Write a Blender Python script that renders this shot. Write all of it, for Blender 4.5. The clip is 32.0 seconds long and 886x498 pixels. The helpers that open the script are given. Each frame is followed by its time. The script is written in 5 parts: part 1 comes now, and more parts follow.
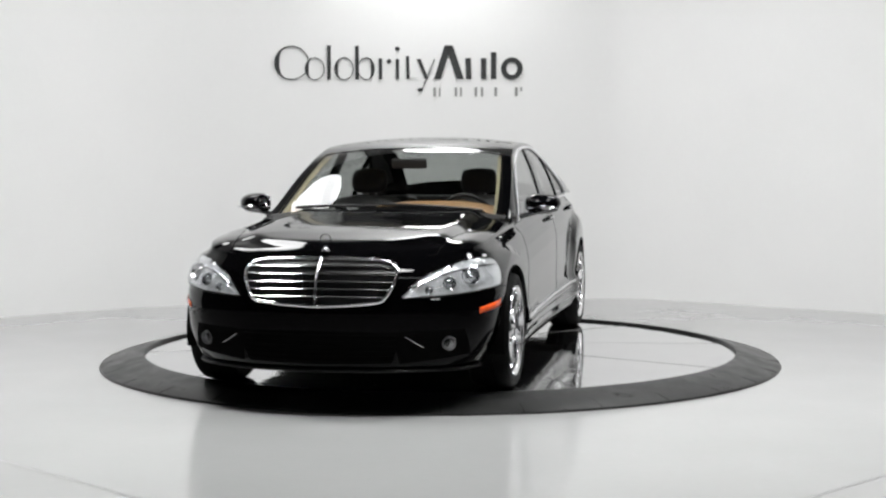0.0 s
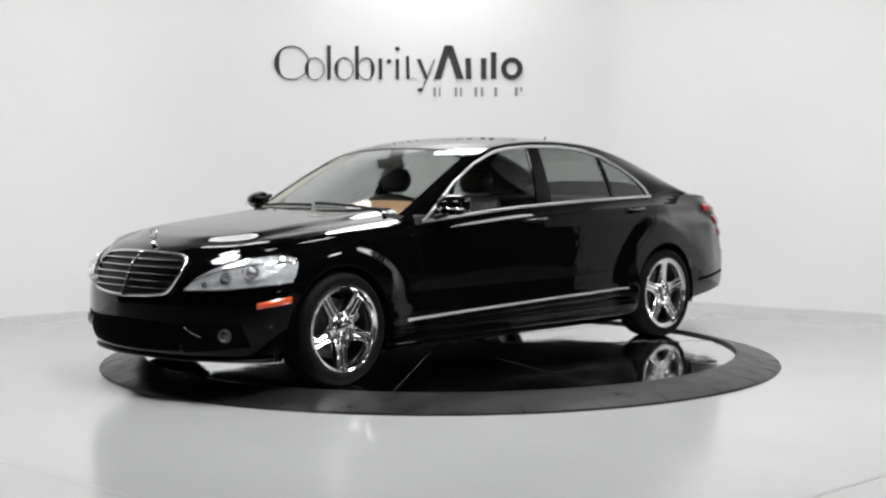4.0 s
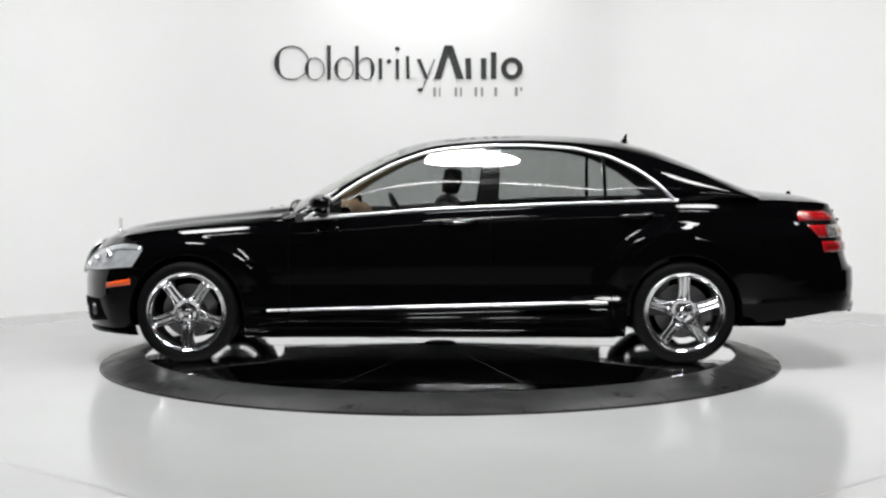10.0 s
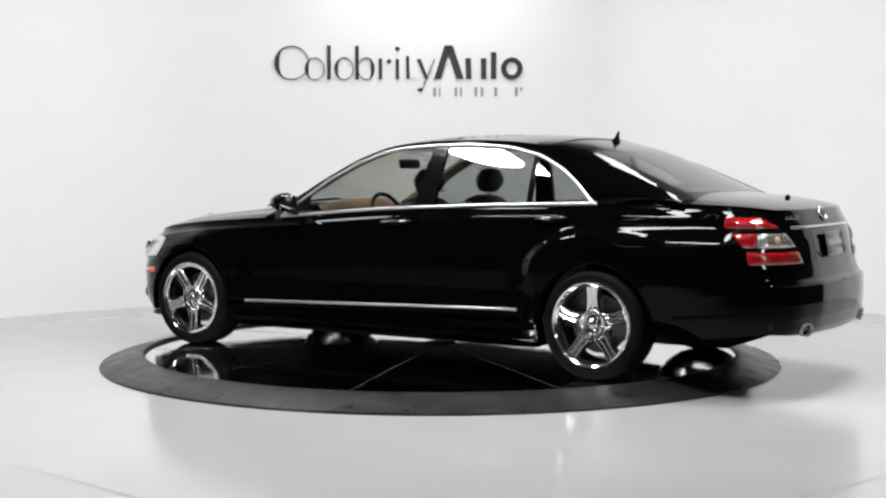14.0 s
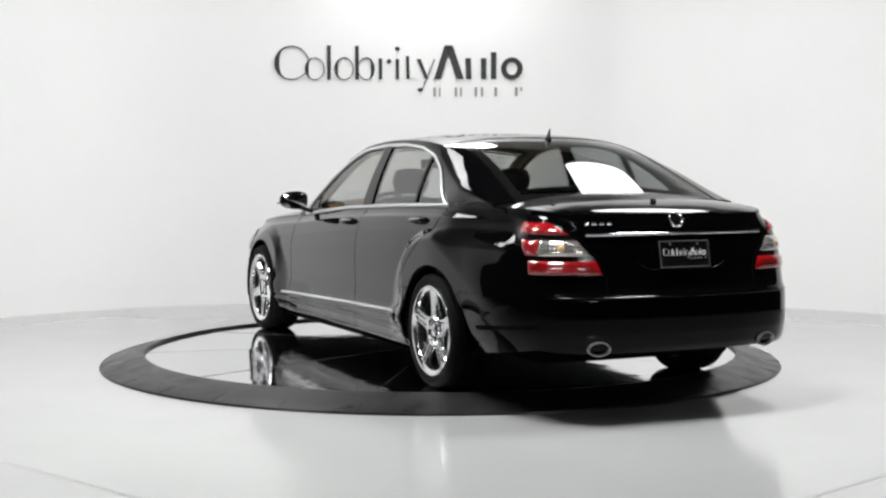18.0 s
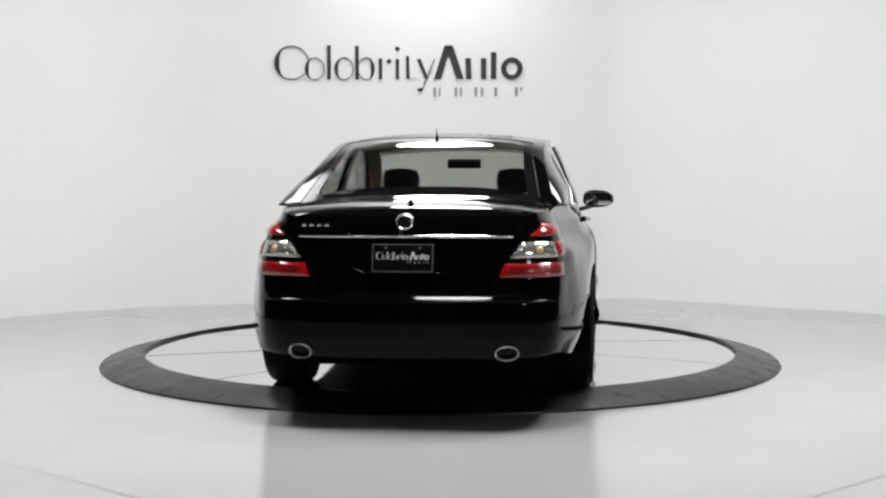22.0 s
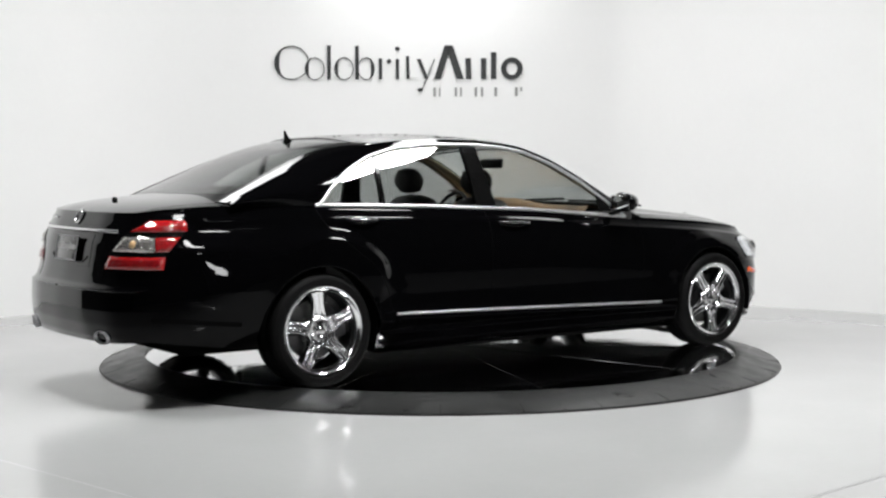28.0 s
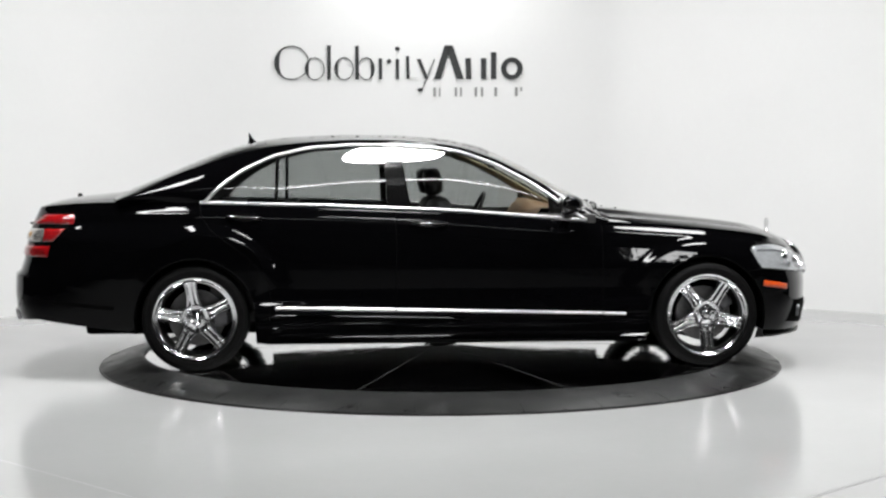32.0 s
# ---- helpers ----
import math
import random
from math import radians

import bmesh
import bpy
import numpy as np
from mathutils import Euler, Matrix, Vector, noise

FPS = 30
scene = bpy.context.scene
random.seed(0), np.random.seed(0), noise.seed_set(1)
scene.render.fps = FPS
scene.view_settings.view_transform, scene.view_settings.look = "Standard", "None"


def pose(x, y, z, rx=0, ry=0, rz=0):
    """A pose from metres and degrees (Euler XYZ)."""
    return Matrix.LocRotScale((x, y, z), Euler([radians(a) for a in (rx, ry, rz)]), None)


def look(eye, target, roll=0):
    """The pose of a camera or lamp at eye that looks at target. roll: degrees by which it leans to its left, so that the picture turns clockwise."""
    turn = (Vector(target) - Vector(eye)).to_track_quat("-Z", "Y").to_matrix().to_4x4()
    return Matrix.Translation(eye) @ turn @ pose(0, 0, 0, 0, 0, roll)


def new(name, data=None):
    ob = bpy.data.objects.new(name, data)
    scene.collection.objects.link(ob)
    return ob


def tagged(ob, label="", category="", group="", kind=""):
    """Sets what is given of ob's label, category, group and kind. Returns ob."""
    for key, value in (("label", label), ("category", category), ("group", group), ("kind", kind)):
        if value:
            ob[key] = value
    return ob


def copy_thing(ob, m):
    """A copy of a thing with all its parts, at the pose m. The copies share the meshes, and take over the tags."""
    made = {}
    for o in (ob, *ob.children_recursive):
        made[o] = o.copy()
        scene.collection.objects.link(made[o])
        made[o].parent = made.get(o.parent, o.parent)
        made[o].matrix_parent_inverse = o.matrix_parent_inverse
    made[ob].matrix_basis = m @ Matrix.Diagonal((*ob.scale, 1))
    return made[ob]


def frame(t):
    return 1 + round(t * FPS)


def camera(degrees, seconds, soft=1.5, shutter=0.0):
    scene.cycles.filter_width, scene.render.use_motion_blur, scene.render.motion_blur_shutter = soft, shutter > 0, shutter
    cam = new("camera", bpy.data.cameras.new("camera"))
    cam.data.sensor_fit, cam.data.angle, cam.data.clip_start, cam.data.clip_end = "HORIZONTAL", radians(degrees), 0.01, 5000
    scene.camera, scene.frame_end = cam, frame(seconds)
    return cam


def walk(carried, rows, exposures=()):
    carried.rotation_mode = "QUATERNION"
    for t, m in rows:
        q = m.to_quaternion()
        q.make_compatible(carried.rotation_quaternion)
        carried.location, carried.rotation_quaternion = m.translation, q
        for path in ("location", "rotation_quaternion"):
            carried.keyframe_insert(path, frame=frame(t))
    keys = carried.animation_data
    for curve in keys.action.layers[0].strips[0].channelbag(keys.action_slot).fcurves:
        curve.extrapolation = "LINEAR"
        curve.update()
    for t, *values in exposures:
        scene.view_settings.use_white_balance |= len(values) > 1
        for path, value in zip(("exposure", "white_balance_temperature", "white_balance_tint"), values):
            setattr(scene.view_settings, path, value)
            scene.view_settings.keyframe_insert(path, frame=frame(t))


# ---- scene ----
# Camera on a tripod before a turntable: it stands still.
cam = camera(35.72, 32.0, soft=2.4)
EYE = (0.0, -9.48, 1.305)
AIM = (0.02, -0.01, 0.748)
walk(cam, [(0, look(EYE, AIM, -0.1)), (32, look(EYE, AIM, -0.1))], exposures=[(0, -0.01), (3.5, -0.02), (5.5, 0.15), (19.2, 0.14), (20.4, -0.01), (25.5, -0.02), (27.5, 0.14), (32, 0.15)])

# Turntable and car: constant turn about the z axis.
TURN_START, TURN_RATE = -102.286, -7.92986
CAR_OFF = (0.016, -0.133)
TABLE_H = 0.064
RING_OUT, RING_IN = 2.297, 2.007

# ---- world and lights ----
world = bpy.data.worlds.new("studio_world")
world.use_nodes = True
world.node_tree.nodes["Background"].inputs[0].default_value = (0.02, 0.02, 0.021, 1)
world.node_tree.nodes["Background"].inputs[1].default_value = 0.3
scene.world = world
FRONT_POWER, LEFT_POWER, BACK_POWER, CORNER_POWER, LEFT_CORNER_POWER, TUBE_POWER, STAND_POWER = 76.0, 78.0, 17.0, 6.0, 5.6, 14.0, 46.0


# ---- materials ----
def mat(name, color, rough=0.5, metal=0.0, coat=0.0, ior=1.5, noise_amt=0.0, noise_scale=20.0, bump=0.0, bump_scale=200.0,
        rough_var=0.0, emit=0.0, spec=0.5, coat_ior=1.5):
    """Principled material whose colour and gloss vary at two scales, with fine relief."""
    m = bpy.data.materials.new(name)
    m.use_nodes = True
    nt = m.node_tree
    b = nt.nodes["Principled BSDF"]
    b.inputs["Base Color"].default_value = (*color, 1)
    b.inputs["Roughness"].default_value = rough
    b.inputs["Metallic"].default_value = metal
    b.inputs["IOR"].default_value = ior
    b.inputs["Specular IOR Level"].default_value = spec
    b.inputs["Coat Weight"].default_value = coat
    b.inputs["Coat Roughness"].default_value = 0.02
    b.inputs["Coat IOR"].default_value = coat_ior
    if emit:
        b.inputs["Emission Color"].default_value = (*color, 1)
        b.inputs["Emission Strength"].default_value = emit
    co = nt.nodes.new("ShaderNodeTexCoord")
    if noise_amt or rough_var:
        big = nt.nodes.new("ShaderNodeTexNoise")
        big.inputs["Scale"].default_value = noise_scale
        big.inputs["Detail"].default_value = 6
        small = nt.nodes.new("ShaderNodeTexNoise")
        small.inputs["Scale"].default_value = noise_scale * 14
        nt.links.new(co.outputs["Object"], big.inputs["Vector"])
        nt.links.new(co.outputs["Object"], small.inputs["Vector"])
        mixv = nt.nodes.new("ShaderNodeMath")
        mixv.operation = "MULTIPLY_ADD"
        mixv.inputs[1].default_value = 0.35
        nt.links.new(small.outputs["Fac"], mixv.inputs[0])
        nt.links.new(big.outputs["Fac"], mixv.inputs[2])
        if noise_amt:
            mr = nt.nodes.new("ShaderNodeMapRange")
            mr.inputs["From Min"].default_value, mr.inputs["From Max"].default_value = 0.35, 1.0
            mr.inputs["To Min"].default_value, mr.inputs["To Max"].default_value = 1 - noise_amt, 1 + noise_amt
            nt.links.new(mixv.outputs[0], mr.inputs["Value"])
            hs = nt.nodes.new("ShaderNodeHueSaturation")
            hs.inputs["Color"].default_value = (*color, 1)
            nt.links.new(mr.outputs["Result"], hs.inputs["Value"])
            nt.links.new(hs.outputs["Color"], b.inputs["Base Color"])
        if rough_var:
            mr2 = nt.nodes.new("ShaderNodeMapRange")
            mr2.inputs["From Min"].default_value, mr2.inputs["From Max"].default_value = 0.35, 1.0
            mr2.inputs["To Min"].default_value, mr2.inputs["To Max"].default_value = max(0, rough - rough_var), rough + rough_var
            nt.links.new(mixv.outputs[0], mr2.inputs["Value"])
            nt.links.new(mr2.outputs["Result"], b.inputs["Roughness"])
    if bump:
        nz = nt.nodes.new("ShaderNodeTexNoise")
        nz.inputs["Scale"].default_value = bump_scale
        nz.inputs["Detail"].default_value = 4
        nt.links.new(co.outputs["Object"], nz.inputs["Vector"])
        bp = nt.nodes.new("ShaderNodeBump")
        bp.inputs["Strength"].default_value = bump
        bp.inputs["Distance"].default_value = 0.002
        nt.links.new(nz.outputs["Fac"], bp.inputs["Height"])
        nt.links.new(bp.outputs["Normal"], b.inputs["Normal"])
    return m


def glass_mat(name, tint):
    """Thin pane: clear or tinted, with a mirror gloss that rises at grazing angles."""
    m = bpy.data.materials.new(name)
    m.use_nodes = True
    nt = m.node_tree
    nt.nodes.remove(nt.nodes["Principled BSDF"])
    tr = nt.nodes.new("ShaderNodeBsdfTransparent")
    tr.inputs[0].default_value = (*tint, 1)
    gl = nt.nodes.new("ShaderNodeBsdfGlossy")
    gl.inputs["Color"].default_value = (1, 1, 1, 1)
    gl.inputs["Roughness"].default_value = 0.01
    lw = nt.nodes.new("ShaderNodeLayerWeight")
    lw.inputs[0].default_value = 0.5
    pw = nt.nodes.new("ShaderNodeMath")
    pw.operation = "POWER"
    pw.inputs[1].default_value = 5.0
    nt.links.new(lw.outputs["Facing"], pw.inputs[0])
    fr = nt.nodes.new("ShaderNodeMath")
    fr.operation = "MULTIPLY_ADD"
    fr.inputs[1].default_value, fr.inputs[2].default_value = 0.88, 0.105
    nt.links.new(pw.outputs[0], fr.inputs[0])
    mx = nt.nodes.new("ShaderNodeMixShader")
    nt.links.new(fr.outputs[0], mx.inputs[0])
    nt.links.new(tr.outputs[0], mx.inputs[1])
    nt.links.new(gl.outputs[0], mx.inputs[2])
    nt.links.new(mx.outputs[0], nt.nodes["Material Output"].inputs["Surface"])
    return m


def paint_mat(name, color, low, high, power):
    """Lacquer: near-black base under a clear gloss that rises steeply towards grazing angles, with faint orange peel."""
    m = bpy.data.materials.new(name)
    m.use_nodes = True
    nt = m.node_tree
    b = nt.nodes["Principled BSDF"]
    b.inputs["Base Color"].default_value = (*color, 1)
    b.inputs["Roughness"].default_value = 0.4
    b.inputs["Specular IOR Level"].default_value = 0.0
    gl = nt.nodes.new("ShaderNodeBsdfGlossy")
    gl.inputs["Color"].default_value = (1, 1, 1, 1)
    co = nt.nodes.new("ShaderNodeTexCoord")
    haze = nt.nodes.new("ShaderNodeTexNoise")
    haze.inputs["Scale"].default_value, haze.inputs["Detail"].default_value = 3.0, 5.0
    nt.links.new(co.outputs["Object"], haze.inputs["Vector"])
    rg = nt.nodes.new("ShaderNodeMapRange")
    rg.inputs["To Min"].default_value, rg.inputs["To Max"].default_value = 0.01, 0.045
    nt.links.new(haze.outputs["Fac"], rg.inputs["Value"])
    nt.links.new(rg.outputs["Result"], gl.inputs["Roughness"])
    peel = nt.nodes.new("ShaderNodeTexNoise")
    peel.inputs["Scale"].default_value, peel.inputs["Detail"].default_value = 9.0, 2.0
    nt.links.new(co.outputs["Object"], peel.inputs["Vector"])
    bp = nt.nodes.new("ShaderNodeBump")
    bp.inputs["Strength"].default_value, bp.inputs["Distance"].default_value = 0.35, 0.002
    nt.links.new(peel.outputs["Fac"], bp.inputs["Height"])
    nt.links.new(bp.outputs["Normal"], gl.inputs["Normal"])
    lw = nt.nodes.new("ShaderNodeLayerWeight")
    lw.inputs[0].default_value = 0.5
    pw = nt.nodes.new("ShaderNodeMath")
    pw.operation = "POWER"
    pw.inputs[1].default_value = power
    nt.links.new(lw.outputs["Facing"], pw.inputs[0])
    fr = nt.nodes.new("ShaderNodeMath")
    fr.operation = "MULTIPLY_ADD"
    fr.inputs[1].default_value, fr.inputs[2].default_value = high, low
    nt.links.new(pw.outputs[0], fr.inputs[0])
    mx = nt.nodes.new("ShaderNodeMixShader")
    nt.links.new(fr.outputs[0], mx.inputs[0])
    nt.links.new(b.outputs[0], mx.inputs[1])
    nt.links.new(gl.outputs[0], mx.inputs[2])
    nt.links.new(mx.outputs[0], nt.nodes["Material Output"].inputs["Surface"])
    return m


PAINT = paint_mat("black_paint", (0.001, 0.001, 0.0012), 0.0095, 0.95, 4.0)
DARK_ALLOY = mat("shaded_alloy", (0.03, 0.03, 0.03), rough=0.4, metal=0.7, noise_amt=0.2)
DARK_STEEL = mat("dark_brake_steel", (0.12, 0.12, 0.12), rough=0.45, metal=0.8, noise_amt=0.25, noise_scale=30)
CHROME = mat("chrome", (0.82, 0.82, 0.83), rough=0.05, metal=1.0, rough_var=0.02, noise_scale=8)
SATIN = mat("satin_chrome", (0.88, 0.88, 0.89), rough=0.34, metal=1.0, rough_var=0.04, noise_scale=8)
RIM_METAL = mat("polished_alloy", (0.90, 0.90, 0.91), rough=0.12, metal=1.0, rough_var=0.05, noise_scale=9)
RUBBER = mat("tyre_rubber", (0.0035, 0.0035, 0.0035), rough=0.6, spec=0.08, noise_amt=0.3, bump=0.3, bump_scale=120)
TRIM = mat("black_trim", (0.008, 0.008, 0.008), rough=0.35, spec=0.25, noise_amt=0.2, bump=0.2, bump_scale=300)
GLOSS_TRIM = mat("gloss_black_trim", (0.004, 0.004, 0.004), rough=0.1, spec=0.3, rough_var=0.03)
DARK = mat("underbody_black", (0.002, 0.002, 0.002), rough=0.8, spec=0.03, noise_amt=0.3)
GLASS = glass_mat("window_glass", (0.82, 0.84, 0.83))
SIDE_GLASS = glass_mat("tinted_glass", (0.58, 0.60, 0.59))
LENS = glass_mat("lamp_lens", (0.93, 0.94, 0.95))
LAMP_SILVER = mat("lamp_reflector", (0.86, 0.87, 0.88), rough=0.16, metal=0.6, noise_amt=0.25, noise_scale=26)
LAMP_DARK = mat("lamp_recess", (0.10, 0.10, 0.105), rough=0.3, metal=0.6, noise_amt=0.2)
RED_LENS = mat("red_lens", (0.27, 0.004, 0.006), rough=0.12, coat=1.0, bump=0.5, bump_scale=80, noise_amt=0.35, noise_scale=40)
CLEAR_LENS = mat("clear_lamp", (0.52, 0.50, 0.48), metal=0.75, rough=0.14, bump=1.0, bump_scale=36, coat=1.0, noise_amt=0.25, noise_scale=45)
AMBER = mat("amber_lens", (0.72, 0.085, 0.010), rough=0.2, coat=1.0, noise_amt=0.15, noise_scale=40)
AMBER_BULB = mat("amber_bulb", (0.55, 0.36, 0.18), rough=0.2, coat=1.0, noise_amt=0.1)
SLAT = mat("grey_chrome", (0.62, 0.62, 0.63), rough=0.12, metal=1.0, noise_amt=0.1)
BULB = mat("projector_glass", (0.62, 0.63, 0.65), rough=0.12, metal=0.8, noise_amt=0.1)
LEATHER_DARK = mat("dark_leather", (0.018, 0.017, 0.017), rough=0.45, noise_amt=0.25, bump=0.3, bump_scale=150)
LEATHER_TAN = mat("tan_leather", (0.31, 0.18, 0.085), rough=0.5, noise_amt=0.15, bump=0.3, bump_scale=150)
HEADLINER = mat("cream_headliner", (0.56, 0.53, 0.40), rough=0.9, noise_amt=0.1, bump=0.3, bump_scale=300)
PILLAR_CLOTH = mat("pillar_cloth", (0.34, 0.30, 0.20), rough=0.9, noise_amt=0.12, bump=0.3, bump_scale=300)
STEEL = mat("brake_steel", (0.42, 0.42, 0.43), rough=0.35, metal=1.0, noise_amt=0.2, noise_scale=30)
WALL = mat("white_wall_paint", (0.86, 0.86, 0.85), rough=0.6, noise_amt=0.015, noise_scale=1.2, bump=0.15, bump_scale=120)
FLOOR = mat("white_epoxy", (0.37, 0.371, 0.370), rough=0.13, coat=0.0, noise_amt=0.03, noise_scale=1.5, rough_var=0.02)
RING = mat("dark_rubber_ring", (0.014, 0.0143, 0.014), rough=0.36, spec=0.28, noise_amt=0.55, noise_scale=7, rough_var=0.14, bump=0.4, bump_scale=60)
DISC_SEAM = mat("disc_joint", (0.25, 0.25, 0.25), rough=0.2, metal=0.9, noise_amt=0.2)
FLOOR_SEAM = mat("floor_joint_grey", (0.24, 0.24, 0.24), rough=0.5, noise_amt=0.2)
DISC = mat("polished_steel_disc", (0.80, 0.80, 0.81), rough=0.05, metal=1.0, noise_amt=0.05, noise_scale=2.5, rough_var=0.03, bump=1.0, bump_scale=5)
SEAM = mat("joint_dark", (0.006, 0.006, 0.006), rough=0.8, noise_amt=0.2)
BLACKOUT = mat("blackout_cloth", (0.009, 0.009, 0.0095), rough=0.9, noise_amt=0.3, noise_scale=4, bump=0.2, bump_scale=80)
SIGN_BLACK = mat("sign_black", (0.02, 0.022, 0.022), rough=0.5, noise_amt=0.1)
SIGN_GREY = mat("sign_grey", (0.30, 0.30, 0.29), rough=0.5, noise_amt=0.1)
PLATE_BLACK = mat("plate_black", (0.006, 0.006, 0.006), rough=0.12, spec=0.5, coat=1.0, noise_amt=0.2, rough_var=0.04)
PLATE_WHITE = mat("plate_white", (0.75, 0.75, 0.75), rough=0.4, noise_amt=0.05)
DIFFUSERS = {p: mat("softbox_diffuser", (0.985, 0.988, 0.99), rough=0.8, emit=p, noise_amt=0.01) for p in (FRONT_POWER, LEFT_POWER, BACK_POWER, CORNER_POWER, LEFT_CORNER_POWER, TUBE_POWER, STAND_POWER)}


# ---- mesh helpers ----
def mesh_from(name, verts, faces, material, normals=None, smooth=True):
    me = bpy.data.meshes.new(name)
    me.from_pydata([tuple(map(float, v)) for v in verts], [], faces)
    me.materials.append(material)
    if smooth:
        me.polygons.foreach_set("use_smooth", [True] * len(me.polygons))
    me.update()
    if normals is not None:
        me.normals_split_custom_set_from_vertices([tuple(map(float, n)) for n in normals])
    return me


def part(name, data, material=None, parent=None, label="", at=None):
    """Links a bmesh or mesh as one object under a thing or a part."""
    if isinstance(data, bmesh.types.BMesh):
        me = bpy.data.meshes.new(name)
        data.to_mesh(me)
        data.free()
        if material:
            me.materials.append(material)
        data = me
    ob = new(name, data)
    if parent:
        ob.parent = parent
    if at is not None:
        ob.matrix_basis = at
    if label:
        ob["label"] = label
    return ob


def box_bm(x0, x1, y0, y1, z0, z1, bevel=0.0, seg=2, smooth=True):
    bm = bmesh.new()
    bmesh.ops.create_cube(bm, size=1)
    for v in bm.verts:
        v.co = Vector((x0 + (v.co.x + 0.5) * (x1 - x0), y0 + (v.co.y + 0.5) * (y1 - y0), z0 + (v.co.z + 0.5) * (z1 - z0)))
    if bevel:
        bmesh.ops.bevel(bm, geom=bm.edges[:], offset=bevel, segments=seg, profile=0.6, affect="EDGES")
        if smooth:
            for f in bm.faces:
                f.smooth = True
    return bm


def lathe(profile, n=64, axis="y", close=False):
    """Surface of revolution: profile rows of (radius, along)."""
    verts, faces = [], []
    k = len(profile)
    for i in range(n):
        a = 2 * math.pi * i / n
        for r, d in profile:
            c, s = r * math.cos(a), r * math.sin(a)
            verts.append({"y": (c, d, s), "z": (c, s, d), "x": (d, c, s)}[axis])
    for i in range(n):
        j = (i + 1) % n
        for q in range(k if close else k - 1):
            r = (q + 1) % k
            faces.append((i * k + q, j * k + q, j * k + r, i * k + r))
    return verts, faces


def lathe_mesh(name, profile, material, n=64, axis="y", close=False):
    v, f = lathe(profile, n, axis, close)
    bm = bmesh.new()
    vs = [bm.verts.new(c) for c in v]
    for q in f:
        if len({v[i] for i in q}) >= 3:
            try:
                bm.faces.new([vs[i] for i in q])
            except ValueError:
                pass
    bmesh.ops.remove_doubles(bm, verts=bm.verts[:], dist=1e-5)
    bmesh.ops.recalc_face_normals(bm, faces=bm.faces[:])
    for fc in bm.faces:
        fc.smooth = True
    me = bpy.data.meshes.new(name)
    bm.to_mesh(me)
    bm.free()
    me.materials.append(material)
    me.set_sharp_from_angle(angle=radians(35))
    return me


def sweep(points, rx, ry=None, closed=False, n=8, up=(0, 0, 1)):
    """Tube with an oval section along a line of points; returns verts, faces."""
    P = np.array(points, float)
    ry = rx if ry is None else ry
    m = len(P)
    if closed:
        T = np.roll(P, -1, 0) - np.roll(P, 1, 0)
    else:
        T = np.gradient(P, axis=0)
    T /= np.linalg.norm(T, axis=1)[:, None] + 1e-12
    U = np.array(up, float)
    A = np.cross(T, U)
    A /= np.linalg.norm(A, axis=1)[:, None] + 1e-12
    B = np.cross(A, T)
    verts, faces = [], []
    for i in range(m):
        for k in range(n):
            a = 2 * math.pi * k / n
            verts.append(P[i] + A[i] * rx * math.cos(a) + B[i] * ry * math.sin(a))
    for i in range(m if closed else m - 1):
        j = (i + 1) % m
        for k in range(n):
            l = (k + 1) % n
            faces.append((i * n + k, i * n + l, j * n + l, j * n + k))
    if not closed:
        faces.append(tuple(range(n)))
        faces.append(tuple((m - 1) * n + k for k in reversed(range(n))))
    return verts, faces


def sweep_mesh(name, points, rx, material, ry=None, closed=False, n=8, up=(0, 0, 1)):
    v, f = sweep(points, rx, ry, closed, n, up)
    me = mesh_from(name, v, f, material)
    me.set_sharp_from_angle(angle=radians(65))
    return me


def table(pts, sigma, n=1600):
    """Smoothed curve through control points; returns a function."""
    xs, ys = np.array([q[0] for q in pts], float), np.array([q[1] for q in pts], float)
    o = np.argsort(xs)
    xs, ys = xs[o], ys[o]
    pad = 4 * sigma
    X = np.linspace(xs[0] - pad, xs[-1] + pad, n)
    Y = np.interp(X, xs, ys)
    s0, s1 = (ys[1] - ys[0]) / (xs[1] - xs[0]), (ys[-1] - ys[-2]) / (xs[-1] - xs[-2])
    Y = np.where(X < xs[0], ys[0] + s0 * (X - xs[0]), np.where(X > xs[-1], ys[-1] + s1 * (X - xs[-1]), Y))
    h = X[1] - X[0]
    k = np.arange(-int(4 * sigma / h), int(4 * sigma / h) + 1) * h
    g = np.exp(-0.5 * (k / sigma) ** 2)
    g /= g.sum()
    Yp = np.concatenate([Y[0] - s0 * h * np.arange(len(k) // 2, 0, -1), Y, Y[-1] + s1 * h * np.arange(1, len(k) // 2 + 1)])
    Z = np.convolve(Yp, g, "valid")
    return lambda x: np.interp(x, X, Z)


